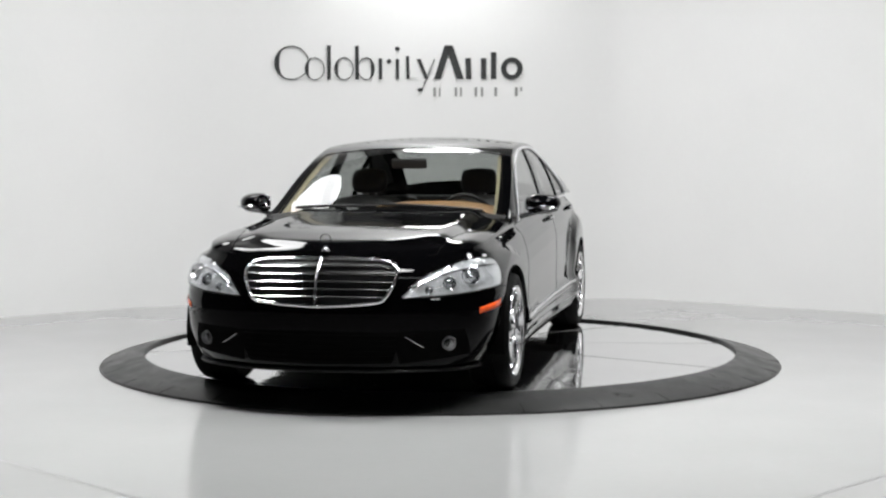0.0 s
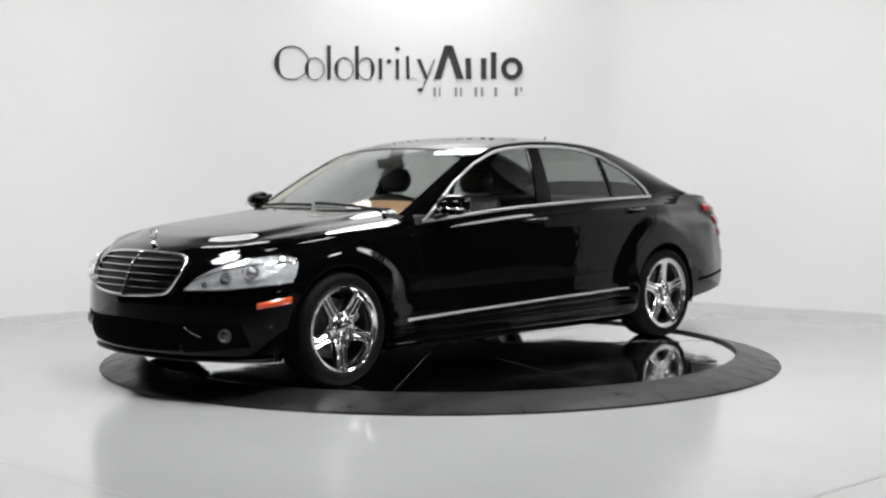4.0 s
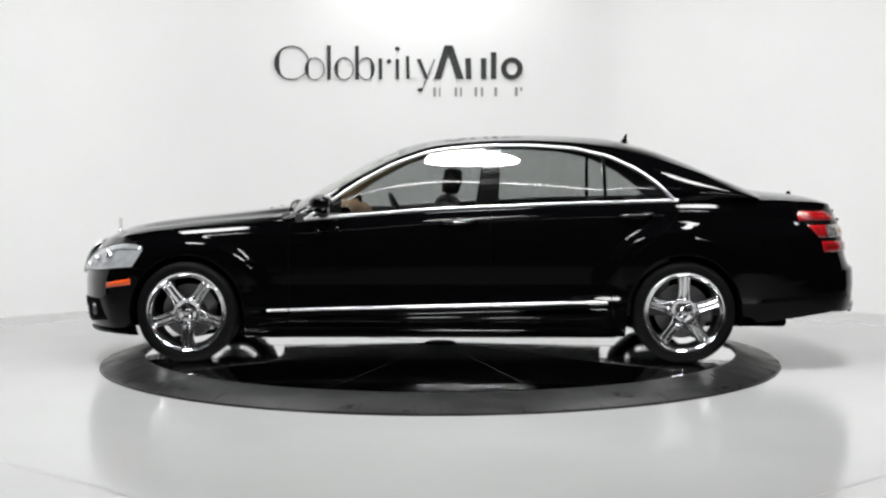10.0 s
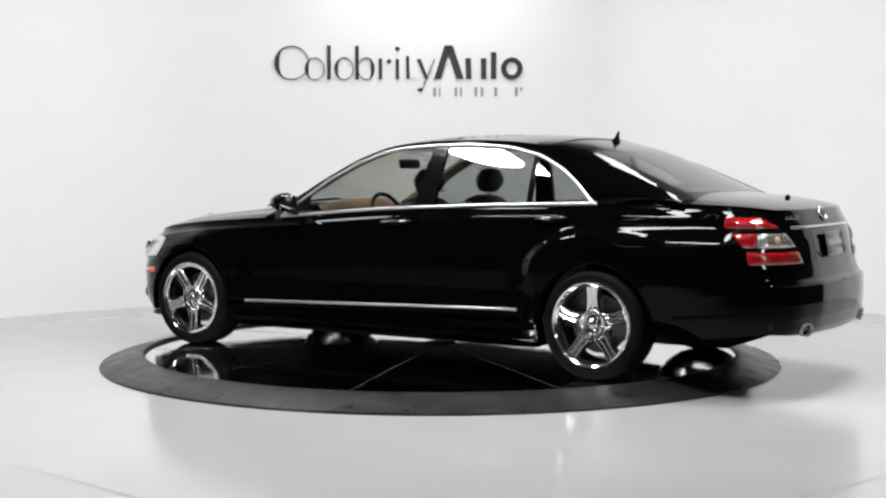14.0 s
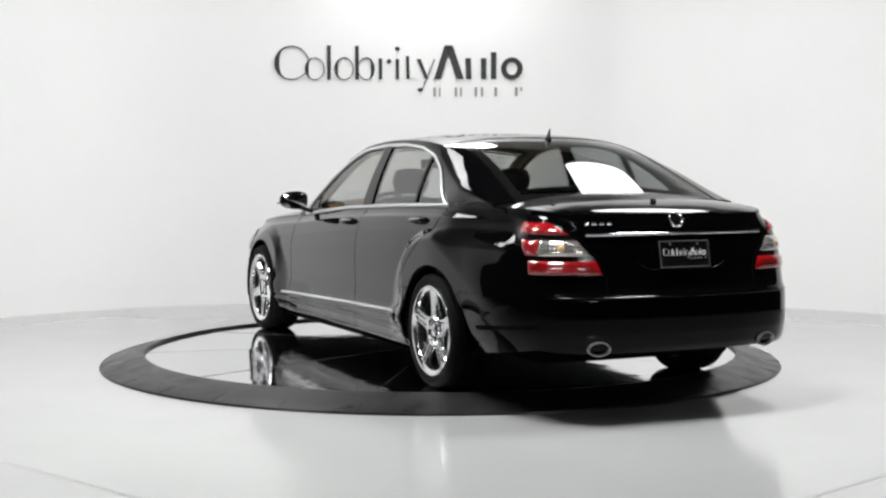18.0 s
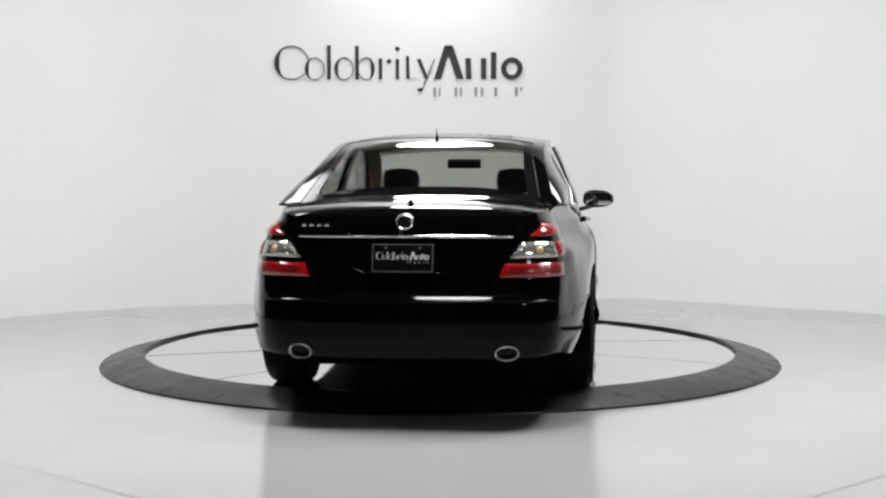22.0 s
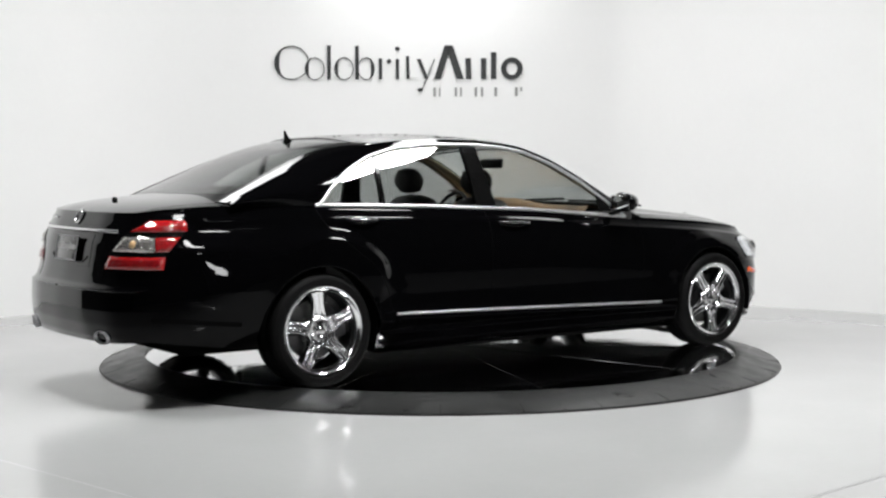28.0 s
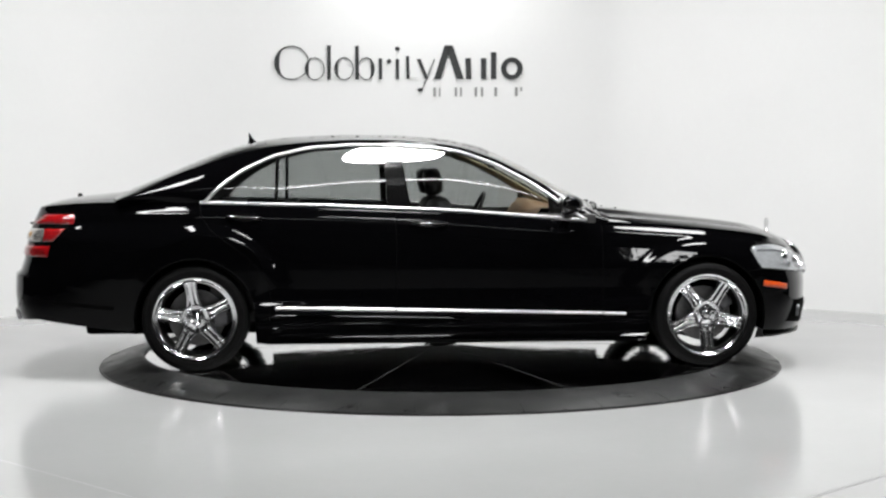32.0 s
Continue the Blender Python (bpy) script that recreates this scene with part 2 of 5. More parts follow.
# ---- room: white bay of three walls, dark studio behind the camera ----
def strip_wall(name, pts, z0, z1, material, label, thick=0.12, side=1):
    """Upright wall along a line of plan points, with thickness behind it."""
    P = np.array(pts, float)
    T = np.gradient(P, axis=0)
    T /= np.linalg.norm(T, axis=1)[:, None]
    Nn = np.stack([-T[:, 1], T[:, 0]], 1) * side
    n = len(P)
    verts = [(*P[i], z) for z in (z0, z1) for i in range(n)] + [(*(P[i] + Nn[i] * thick), z) for z in (z0, z1) for i in range(n)]
    faces = []
    for i in range(n - 1):
        faces.append((i, i + 1, n + i + 1, n + i))
        faces.append((2 * n + i + 1, 2 * n + i, 3 * n + i, 3 * n + i + 1))
        faces.append((n + i, n + i + 1, 3 * n + i + 1, 3 * n + i))
    bm = bmesh.new()
    vs = [bm.verts.new(v) for v in verts]
    for f in faces:
        bm.faces.new([vs[k] for k in f])
    bmesh.ops.recalc_face_normals(bm, faces=bm.faces[:])
    for f in bm.faces:
        f.smooth = True
    ob = part(name, bm, material)
    ob.data.set_sharp_from_angle(angle=radians(40))
    return tagged(ob, label, "wall", kind="structure")


def fillet(a, b, c, r, n=14):
    """Plan points of a rounded corner at b."""
    a, b, c = (np.array(q, float) for q in (a, b, c))
    u, v = (a - b) / np.linalg.norm(a - b), (c - b) / np.linalg.norm(c - b)
    return [tuple((1 - t) ** 2 * (b + u * r) + 2 * t * (1 - t) * b + t * t * (b + v * r)) for t in np.linspace(0, 1, n)]


WL, CL, CR, WR = (-6.6, 0.05), (-2.75, 3.55), (1.9, 4.26), (6.6, 0.64)
bay = [WL, *fillet(WL, CL, CR, 0.7), *fillet(CL, CR, WR, 0.3), WR]
strip_wall("wall_north", bay, -0.02, 5.2, WALL, "white painted studio wall with two slanting wings")
strip_wall("wall_west", [(-6.6, 0.05), (-6.6, -13.0)], -0.02, 5.2, BLACKOUT, "dark blackout curtain wall of the studio", side=-1)
strip_wall("wall_east", [(6.6, 0.64), (6.6, -13.0)], -0.02, 5.2, BLACKOUT, "dark blackout curtain wall of the studio", side=1)
strip_wall("wall_south", [(-6.7, -13.0), (6.7, -13.0)], -0.02, 5.2, BLACKOUT, "dark blackout curtain wall behind the camera", side=-1)
ceiling = part("ceiling", box_bm(-6.9, 6.9, -13.2, 4.6, 5.2, 5.3), BLACKOUT)
tagged(ceiling, "dark matt studio ceiling", "ceiling", kind="structure")
floor = part("floor", box_bm(-6.9, 6.9, -13.2, 4.6, -0.12, 0.0), FLOOR)
tagged(floor, "glossy pale grey epoxy studio floor", "floor", kind="structure")

# floor seams: two thin joints that run towards the camera's side
def floor_seam(a, b):
    d = Vector((b[0] - a[0], b[1] - a[1], 0))
    n = Vector((-d.y, d.x, 0)).normalized() * 0.0025
    bm = bmesh.new()
    steps = 24
    rng = random.Random(4)
    rows = []
    for i in range(steps + 1):
        q = Vector((a[0], a[1], 0.0015)) + d * i / steps
        w = 0.6 + 0.8 * rng.random()
        rows.append([bm.verts.new(q + n * w), bm.verts.new(q - n * w)])
    for r, s in zip(rows, rows[1:]):
        bm.faces.new((r[0], r[1], s[1], s[0]))
    bmesh.ops.recalc_face_normals(bm, faces=bm.faces[:])
    return tagged(part("floor_joint", bm, FLOOR_SEAM, floor), "", "")


floor_seam((-5.2, -0.35), (-0.9, -4.38))
floor_seam((5.2, -0.65), (1.1, -4.45))

# ---- turntable: fixed sloping ring of 32 pieces, turning mirror disc of ten plates that rise to a hub ----
RING_TOP = 0.080
ring = lathe_mesh("turntable_ring", [(RING_IN, 0.0), (RING_IN, RING_TOP - 0.002), (RING_IN + 0.006, RING_TOP), (RING_IN + 0.03, RING_TOP - 0.001), (RING_OUT - 0.012, 0.016),
                                     (RING_OUT - 0.004, 0.012), (RING_OUT, 0.0)], RING, n=192, axis="z")
ring = tagged(new("turntable_ring", ring), "fixed dark grey rubber ramp ring round the turntable", "turntable ring", kind="")
rng = random.Random(7)
for k in range(32):
    half = 0.0018 + 0.0022 * rng.random() if k else 0.004
    bm = box_bm(RING_IN + 0.012, RING_OUT - 0.008, -half, half, -0.002, 0.0012)
    for v in bm.verts:
        v.co.z += np.interp(v.co.x, (RING_IN + 0.03, RING_OUT - 0.012), (RING_TOP - 0.001, 0.016))
    part("joint", bm, SEAM, ring, at=pose(0, 0, 0, 0, 0, -90 + 11.25 * k))


def plate_z(r, a):
    """Height of the disc: each of ten flat plates slopes down a little from the hub."""
    mid = (math.floor(a / 36) + 0.5) * 36
    return TABLE_H + 0.034 - 0.0185 * r * math.cos(radians(a - mid))


disc = tagged(new("turntable_disc"), "turning polished metal disc of the car turntable", "turntable")
EDGE = RING_IN - 0.005
rng = random.Random(3)
for k in range(10):
    verts, faces = [], []
    rr, aa = np.linspace(0.10, EDGE, 6), np.linspace(36 * k + 0.04, 36 * k + 35.96, 13)
    tip = (rng.uniform(-1, 1) * 0.0012, rng.uniform(-1, 1) * 0.0012)
    for r in rr:
        for a in aa:
            x, y = r * math.cos(radians(a)), r * math.sin(radians(a))
            verts.append((x, y, plate_z(r, a if a < 36 * k + 36 else 36 * k + 35.9) + tip[0] * (x - rr[-1] * math.cos(radians(36 * k + 18))) + tip[1] * (y - rr[-1] * math.sin(radians(36 * k + 18)))))
    for i in range(5):
        for j in range(12):
            q = i * 13 + j
            faces.append((q, q + 13, q + 14, q + 1))
    n = len(verts)
    verts += [(v[0], v[1], 0.004) for v in verts[-13:]]
    faces += [(n - 13 + j, n + j, n + j + 1, n - 12 + j) for j in range(12)]
    part("plate", mesh_from("plate", verts, faces, DISC, smooth=False), None, disc)
    line = [(r * math.cos(radians(36 * k)), r * math.sin(radians(36 * k)), plate_z(r, 36 * k + 0.01) - 0.0008) for r in (0.11, EDGE - 0.01)]
    part("joint", sweep_mesh("joint", line, 0.0035, DISC_SEAM, ry=0.0022), None, disc)
part("hub_cover", lathe_mesh("hub_cover", [(0.0, 0.020), (0.085, 0.019), (0.105, 0.015), (0.113, 0.006), (0.113, -0.01)], SEAM, n=48, axis="z"), None, disc, "round black hub cover", at=pose(0, 0, TABLE_H + 0.024))

# ---- the car ----
car = tagged(new("sedan"), "glossy black luxury saloon with chrome trim on the turntable", "car")

# plan contour of the left half at bumper height, front centre to rear centre
HALF = [(2.426, 0), (2.407, 0.25), (2.351, 0.48), (2.249, 0.69), (2.11, 0.84), (1.93, 0.893), (1.6, 0.908), (1.0, 0.912), (0, 0.915), (-1, 0.915), (-1.6, 0.909),
        (-2.1, 0.876), (-2.405, 0.846), (-2.605, 0.786), (-2.718, 0.65), (-2.771, 0.37), (-2.783, 0)]
_full = [(x, -y) for x, y in HALF[:0:-1][-6:]] + HALF + [(x, -y) for x, y in HALF[-2:-8:-1]]
_d = np.concatenate([[0], np.cumsum(np.hypot(*np.diff(np.array(_full), axis=0).T))])
_d -= _d[6]
S_END = float(_d[6 + len(HALF) - 1])
cx = table(list(zip(_d, [q[0] for q in _full])), 0.07, 4000)
cy = table(list(zip(_d, [q[1] for q in _full])), 0.07, 4000)


def c_norm(s):
    e = 1e-3
    tx, ty = cx(s + e) - cx(s - e), cy(s + e) - cy(s - e)
    l = np.hypot(tx, ty) + 1e-12
    return -ty / l * -1, tx / l * -1


_ss = np.linspace(0, S_END, 4000)
_xs = cx(_ss)


def s_at(x):
    return np.interp(-np.asarray(x, float), -_xs, _ss)


z_top_x = table([(-2.9, 0.995), (-2.66, 1.005), (-2.5, 1.02), (-2.2, 1.035), (-1.53, 1.03), (-0.8, 1.012), (0, 0.978), (0.55, 0.937), (0.83, 0.915), (1.2, 0.893),
                 (1.6, 0.865), (1.9, 0.832), (2.1, 0.803), (2.25, 0.782), (2.36, 0.770), (2.5, 0.768)], 0.06)
front_in = table([(0.1, 0.12), (0.16, 0.085), (0.19, 0.045), (0.24, 0.018), (0.36, 0.003), (0.5, 0.0), (0.56, 0.008), (0.645, 0.032), (0.70, 0.065), (0.735, 0.10), (0.77, 0.145), (0.84, 0.25)], 0.012)
rear_in = table([(0.15, 0.16), (0.24, 0.09), (0.29, 0.044), (0.33, 0.020), (0.40, 0.006), (0.48, 0.0), (0.572, 0.004), (0.595, 0.012), (0.612, 0.034), (0.65, 0.050), (0.70, 0.064), (0.83, 0.089), (0.93, 0.126), (1.0, 0.16), (1.05, 0.185)], 0.007)
side_lo = table([(0.1, 0.09), (0.165, 0.06), (0.19, 0.028), (0.215, 0.010), (0.225, 0.014), (0.26, 0.004), (0.280, -0.005), (0.300, 0.009), (0.32, 0.006), (0.34, 0.0), (0.5, 0.004), (0.62, 0.0), (0.8, 0.0), (1.1, 0.0)], 0.005)
end_lo = table([(0.1, 0.13), (0.18, 0.082), (0.24, 0.042), (0.30, 0.014), (0.36, 0.001), (0.40, 0.0), (0.6, 0.0), (1.1, 0.0)], 0.02)
side_hi = table([(-0.7, 0.016), (-0.35, 0.0165), (-0.24, 0.0185), (-0.15, 0.032), (-0.09, 0.052), (-0.062, 0.064), (-0.047, 0.084), (-0.02, 0.1065), (0.0, 0.112), (0.06, 0.130)], 0.004)
# tail end of the flank: a deeper roll-in under the shoulder line
side_tail = table([(-0.7, 0.016), (-0.30, 0.016), (-0.24, 0.018), (-0.215, 0.026), (-0.13, 0.112), (-0.09, 0.122), (-0.05, 0.133), (-0.03, 0.143), (0.0, 0.157), (0.06, 0.19)], 0.008)
tail_w = table([(-2.7, 0.0), (-2.44, 0.0), (-2.30, 1.0), (-1.70, 0.0), (-1.0, 0.0)], 0.03)
shoulder_k = table([(-3, 1.45), (-2.3, 1.4), (-1.7, 1.0), (0, 1.0), (1.4, 1.0), (2.0, 1.05), (2.5, 1.1)], 0.12)
WHEEL_F, WHEEL_R, WHEEL_Z, ARCH_R = 1.5825, -1.5825, 0.325, 0.365


def z_top(s):
    return z_top_x(cx(s))


def surf(s, z, out=0.0):
    """Point of the left flank and the two ends, by plan arc length and height."""
    s, z = np.broadcast_arrays(np.asarray(s, float), np.asarray(z, float))
    nx, ny = c_norm(s)
    wf, ws, wr = np.clip(nx, 0, None) ** 2, ny ** 2, np.clip(-nx, 0, None) ** 2
    x0, y0 = cx(s), cy(s)
    k = shoulder_k(x0)
    tw = tail_w(x0)
    mid = np.clip((1.62 - np.abs(x0)) / 0.3, 0, 1)
    side_low = mid * side_lo(z) + (1 - mid) * end_lo(z)
    ins = wf * front_in(z) + wr * rear_in(z) + ws * (side_low + (1 - tw) * side_hi((z - z_top(s)) / k) * k + tw * side_tail(z - z_top(s)))
    # blistered wheel arches: a ledge over each wheel, rounded off towards the doors
    for xc, ax, az, lift, end, run in ((WHEEL_F, 0.52, 0.465, 0.034, 1, 0.13), (WHEEL_R, 0.545, 0.555, 0.042, -1, 0.32)):
        dx, dz = x0 - xc, z - WHEEL_Z
        away = np.clip(dx * end / 0.35, 0, 1)
        e = (np.abs(dx / (ax + run * away)) ** 2.3 + np.abs(dz / az) ** 2.3) ** (1 / 2.3) + 1e-6
        soft = np.maximum(0.85 * away, 1 - np.clip((dz / az / e - 0.35) / 0.35, 0, 1))
        q = np.clip((1.06 + 0.10 * soft - e) / (0.14 + 0.38 * soft), 0, 1)
        ins = ins - lift * ws * q * q * (3 - 2 * q) * np.clip((z - 0.2) / (0.15 + 0.22 * away), 0, 1)
    # the lower doors swell outwards towards the wheels
    swell = 0.024 * np.interp(x0, (-1.5, -1.2, -1.1, -0.25), (0, 1, 1, 0)) + 0.014 * np.interp(x0, (0.55, 1.05, 1.2, 1.5), (0, 1, 1, 0))
    h = np.clip((z - 0.385) / 0.06, 0, 1)
    ins = ins - swell * ws * (1 - h * h * (3 - 2 * h))
    ins = ins - out
    return np.stack([x0 - nx * ins, y0 - ny * ins, z], -1)


def surf_normal(s, z):
    e = 2e-3
    s, z = np.broadcast_arrays(np.asarray(s, float), np.asarray(z, float))
    a, b = surf(s + e, z) - surf(s - e, z), surf(s, z + e) - surf(s, z - e)
    n = np.cross(b, a)
    n /= np.linalg.norm(n, axis=-1)[..., None] + 1e-12
    nx, ny = c_norm(s)
    flip = np.sign(n[..., 0] * nx + n[..., 1] * ny)
    return n * np.where(flip == 0, 1, flip)[..., None]


def grid_normals(P, ref):
    a, b = np.gradient(P, axis=0), np.gradient(P, axis=1)
    n = np.cross(a, b)
    n /= np.linalg.norm(n, axis=-1)[..., None] + 1e-12
    sg = np.sign((n * ref).sum(-1))
    return n * np.where(sg == 0, 1, sg)[..., None]


def grid_mesh(name, P, N, mask, material, halves="L"):
    """Mesh of the masked quads of a grid; halves: L, R or LR (both halves joined)."""
    verts, norms, faces = [], [], []
    n, m = P.shape[:2]
    for h in halves:
        sy = 1 if h == "L" else -1
        ids = {}
        for i, j in zip(*np.nonzero(mask)):
            quad = [(i, j), (i + 1, j), (i + 1, j + 1), (i, j + 1)]
            f = []
            for q in quad:
                if q not in ids:
                    ids[q] = len(verts)
                    p, nn = P[q], N[q]
                    verts.append((p[0], p[1] * sy, p[2]))
                    norms.append((nn[0], nn[1] * sy, nn[2]))
                f.append(ids[q])
            c = np.cross(np.subtract(verts[f[2]], verts[f[0]]), np.subtract(verts[f[3]], verts[f[1]]))
            if np.dot(c, np.sum([norms[k] for k in f], axis=0)) < 0:
                f.reverse()
            faces.append(tuple(f))
    return mesh_from(name, verts, faces, material, norms)


def side_pair(name, P, N, mask, material, parent, label=""):
    obs = []
    for h in "LR":
        if mask.any():
            obs.append(part(name, grid_mesh(name, P, N, mask, material, h), None, parent, label))
    return obs


# stations along the contour
SEAMS = (0.93, -0.36, -1.16)
xs_side = set(np.round(np.arange(-2.15, 1.96, 0.022), 4))
for xc in (WHEEL_F, WHEEL_R):
    xs_side |= set(np.round(xc + ARCH_R * np.cos(np.linspace(0, math.pi, 45)), 4))
    xs_side |= {round(xc + ARCH_R + 0.0012, 4), round(xc - ARCH_R - 0.0012, 4)}
s_side = np.sort(s_at(np.array(sorted(xs_side))))
s_all = np.concatenate([np.linspace(0, s_side[0] - 0.012, 56), s_side, np.linspace(s_side[-1] + 0.012, S_END, 56)])
ROWS = 100


def z_bottom(x, s):
    base = np.interp(x, (-2.85, -2.57, -1.985, -1.2, 1.2, 1.95, 2.45), (0.295, 0.318, 0.24, 0.165, 0.155, 0.16, 0.17))
    for xc in (WHEEL_F, WHEEL_R):
        d = np.abs(x - xc)
        base = np.where((d <= ARCH_R + 1e-6) & (cy(s) > 0.6), np.maximum(base, WHEEL_Z + np.sqrt(np.clip(ARCH_R ** 2 - d ** 2, 0, None))), base)
    return base


zb, zt = z_bottom(cx(s_all), s_all), z_top(s_all)
tt = np.linspace(0, 1, ROWS)
Zg = zb[:, None] + (zt - zb)[:, None] * tt[None]
Sg = np.repeat(s_all[:, None], ROWS, 1)
BODY_P, BODY_N = surf(Sg, Zg), surf_normal(Sg, Zg)
BODY_P[0, :, 1] = BODY_P[-1, :, 1] = 0
fx, fz = 0.25 * (cx(Sg)[1:, 1:] + cx(Sg)[:-1, 1:] + cx(Sg)[1:, :-1] + cx(Sg)[:-1, :-1]), 0.25 * (Zg[1:, 1:] + Zg[:-1, 1:] + Zg[1:, :-1] + Zg[:-1, :-1])
fs = 0.5 * (Sg[1:, 1:] + Sg[:-1, :-1])
front_b = (fx > 1.95) & (fz < 0.575)
rear_b = (fx < -1.95) & (fz < 0.605)
sill = (fx < 1.22) & (fx > -1.22) & (fz < 0.30)
rear_panel = (fx < -2.3) & (fz >= 0.605) & (S_END - fs < 0.62)
rest = ~(front_b | rear_b | sill | rear_panel)
part("front_bumper", grid_mesh("front_bumper", BODY_P, BODY_N, front_b, PAINT, "LR"), None, car)
part("rear_bumper", grid_mesh("rear_bumper", BODY_P, BODY_N, rear_b, PAINT, "LR"), None, car)
side_pair("sill_skirt", BODY_P, BODY_N, sill, PAINT, car)
side_pair("front_fender", BODY_P, BODY_N, rest & (fx > SEAMS[0]), PAINT, car)
front_doors = side_pair("front_door", BODY_P, BODY_N, rest & (fx < SEAMS[0]) & (fx > SEAMS[1]), PAINT, car)
rear_doors = side_pair("rear_door", BODY_P, BODY_N, rest & (fx < SEAMS[1]) & (fx > SEAMS[2]), PAINT, car)
side_pair("quarter_panel", BODY_P, BODY_N, rest & (fx < SEAMS[2]), PAINT, car)

# hood and boot decks: from the shoulder line in to a spine
zc_hood = table([(2.5, 0.645), (2.43, 0.692), (2.36, 0.728), (2.30, 0.768), (2.24, 0.802), (2.16, 0.833), (2.07, 0.856), (1.88, 0.890), (1.68, 0.915), (1.48, 0.936), (1.28, 0.957), (1.065, 0.984), (0.8, 1.01)], 0.034)
zc_boot = table([(-1.7, 1.15), (-1.9, 1.125), (-2.1, 1.096), (-2.2, 1.084), (-2.39, 1.066), (-2.54, 1.049), (-2.62, 1.034), (-2.68, 1.018), (-2.85, 0.995)], 0.04)
zc_roof = table([(1.1, 0.93), (1.0, 0.992), (0.85, 1.078), (0.69, 1.164), (0.53, 1.252), (0.37, 1.334), (0.215, 1.394), (-0.02, 1.440), (-0.3, 1.462), (-0.69, 1.467), (-1.05, 1.452),
                 (-1.28, 1.418), (-1.48, 1.360), (-1.68, 1.281), (-1.88, 1.194), (-2.035, 1.128), (-2.2, 1.06)], 0.05)


bonnet_fall = table([(-1.2, 0.30), (-0.68, 0.10), (-0.4, 0.04), (0.0, 0.0), (0.4, 0.04), (0.68, 0.10), (0.80, 0.50), (0.92, 0.68), (1.0, 1.0), (1.1, 1.45)], 0.022)


def deck(s_list, spine, zc, fall):
    E = surf(s_list, z_top(s_list))
    E[:, 1] = np.where(s_list < 1e-6, 0, E[:, 1])
    v = np.concatenate([np.linspace(0, 0.42, 30), np.linspace(0.46, 1, 10)])
    sp = np.stack([spine(E[:, 0]), 0 * E[:, 0]], -1)
    xy = E[:, None, :2] * (1 - v)[None, :, None] + sp[:, None] * v[None, :, None]
    w = (1 - v)[None]
    z = zc(xy[..., 0]) + (E[:, 2] - zc(E[:, 0]))[:, None] * fall(w)
    return np.concatenate([xy, z[..., None]], -1)


hood_s = s_all[cx(s_all) > 0.86]
HOOD_P = deck(hood_s, lambda x: np.minimum(x, 1.75), zc_hood, bonnet_fall)
HOOD_N = grid_normals(HOOD_P, np.array([0, 0, 1.0]))
HOOD_N[:, -1] = HOOD_N[:, -2]
part("hood", grid_mesh("hood", HOOD_P, HOOD_N, np.ones((len(hood_s) - 1, 39), bool), PAINT, "LR"), None, car)
boot_s = s_all[cx(s_all) < -1.8]
BOOT_P = deck(boot_s, lambda x: np.maximum(x, -2.25), zc_boot, lambda w: w ** 3)
BOOT_N = grid_normals(BOOT_P, np.array([0, 0, 1.0]))
BOOT_N[:, -1] = BOOT_N[:, -2]
boot = part("boot_lid", grid_mesh("boot_lid", BOOT_P, BOOT_N, np.ones((len(boot_s) - 1, 39), bool), PAINT, "LR"), None, car)
part("boot_face", grid_mesh("boot_face", BODY_P, BODY_N, rear_panel, PAINT, "LR"), None, boot)

# greenhouse
rail_z = table([(1.05, 0.90), (0.93, 0.945), (0.83, 0.998), (0.64, 1.105), (0.49, 1.19), (0.27, 1.303), (0.05, 1.378), (-0.1, 1.40), (-0.35, 1.419), (-0.64, 1.421), (-0.9, 1.408),
                (-1.12, 1.382), (-1.3, 1.342), (-1.5, 1.284), (-1.7, 1.214), (-1.9, 1.130), (-2.1, 1.045)], 0.045)
rail_y = table([(1.05, 0.78), (0.93, 0.770), (0.83, 0.760), (0.64, 0.737), (0.49, 0.716), (0.27, 0.678), (0.05, 0.655), (-0.35, 0.637), (-0.9, 0.628), (-1.3, 0.634), (-1.6, 0.655),
                (-1.9, 0.70), (-2.1, 0.725)], 0.06)
dlo_up = table([(0.83, 0.916), (0.64, 1.050), (0.49, 1.152), (0.27, 1.268), (0.05, 1.346), (-0.1, 1.370), (-0.35, 1.387), (-0.64, 1.388), (-0.9, 1.368), (-1.12, 1.316), (-1.3, 1.231),
                (-1.43, 1.139), (-1.53, 1.035)], 0.025)
bow = table([(1.0, 0.075), (0.3, 0.06), (0.0, 0.04), (-0.6, -0.01), (-1.3, -0.06), (-2.0, -0.10)], 0.1)
xg = np.round(np.concatenate([np.linspace(0.98, 0.20, 30), np.linspace(0.17, -1.12, 34), np.linspace(-1.15, -2.08, 32)]), 4)


def belt(x):
    s = s_at(x)
    return surf(s, z_top(s))


def side_pt(x, v, out=0.0):
    """Greenhouse side: v runs from the belt line to the roof rail."""
    x, v = np.broadcast_arrays(np.asarray(x, float), np.asarray(v, float))
    B = belt(x)
    R = np.stack([x, rail_y(x), np.maximum(rail_z(x), B[..., 2] + 0.012)], -1)
    P = B + (R - B) * v[..., None]
    P[..., 1] += np.interp(x, (-1.9, -1.65, -1.40, -1.1, 1.0), (0.056, 0.052, 0.036, 0.018, 0.014)) * 4 * v * (1 - v) + out
    return P


def v_of(x, z):
    B = belt(x)
    return (z - B[..., 2]) / (np.maximum(rail_z(x), B[..., 2] + 0.012) - B[..., 2])


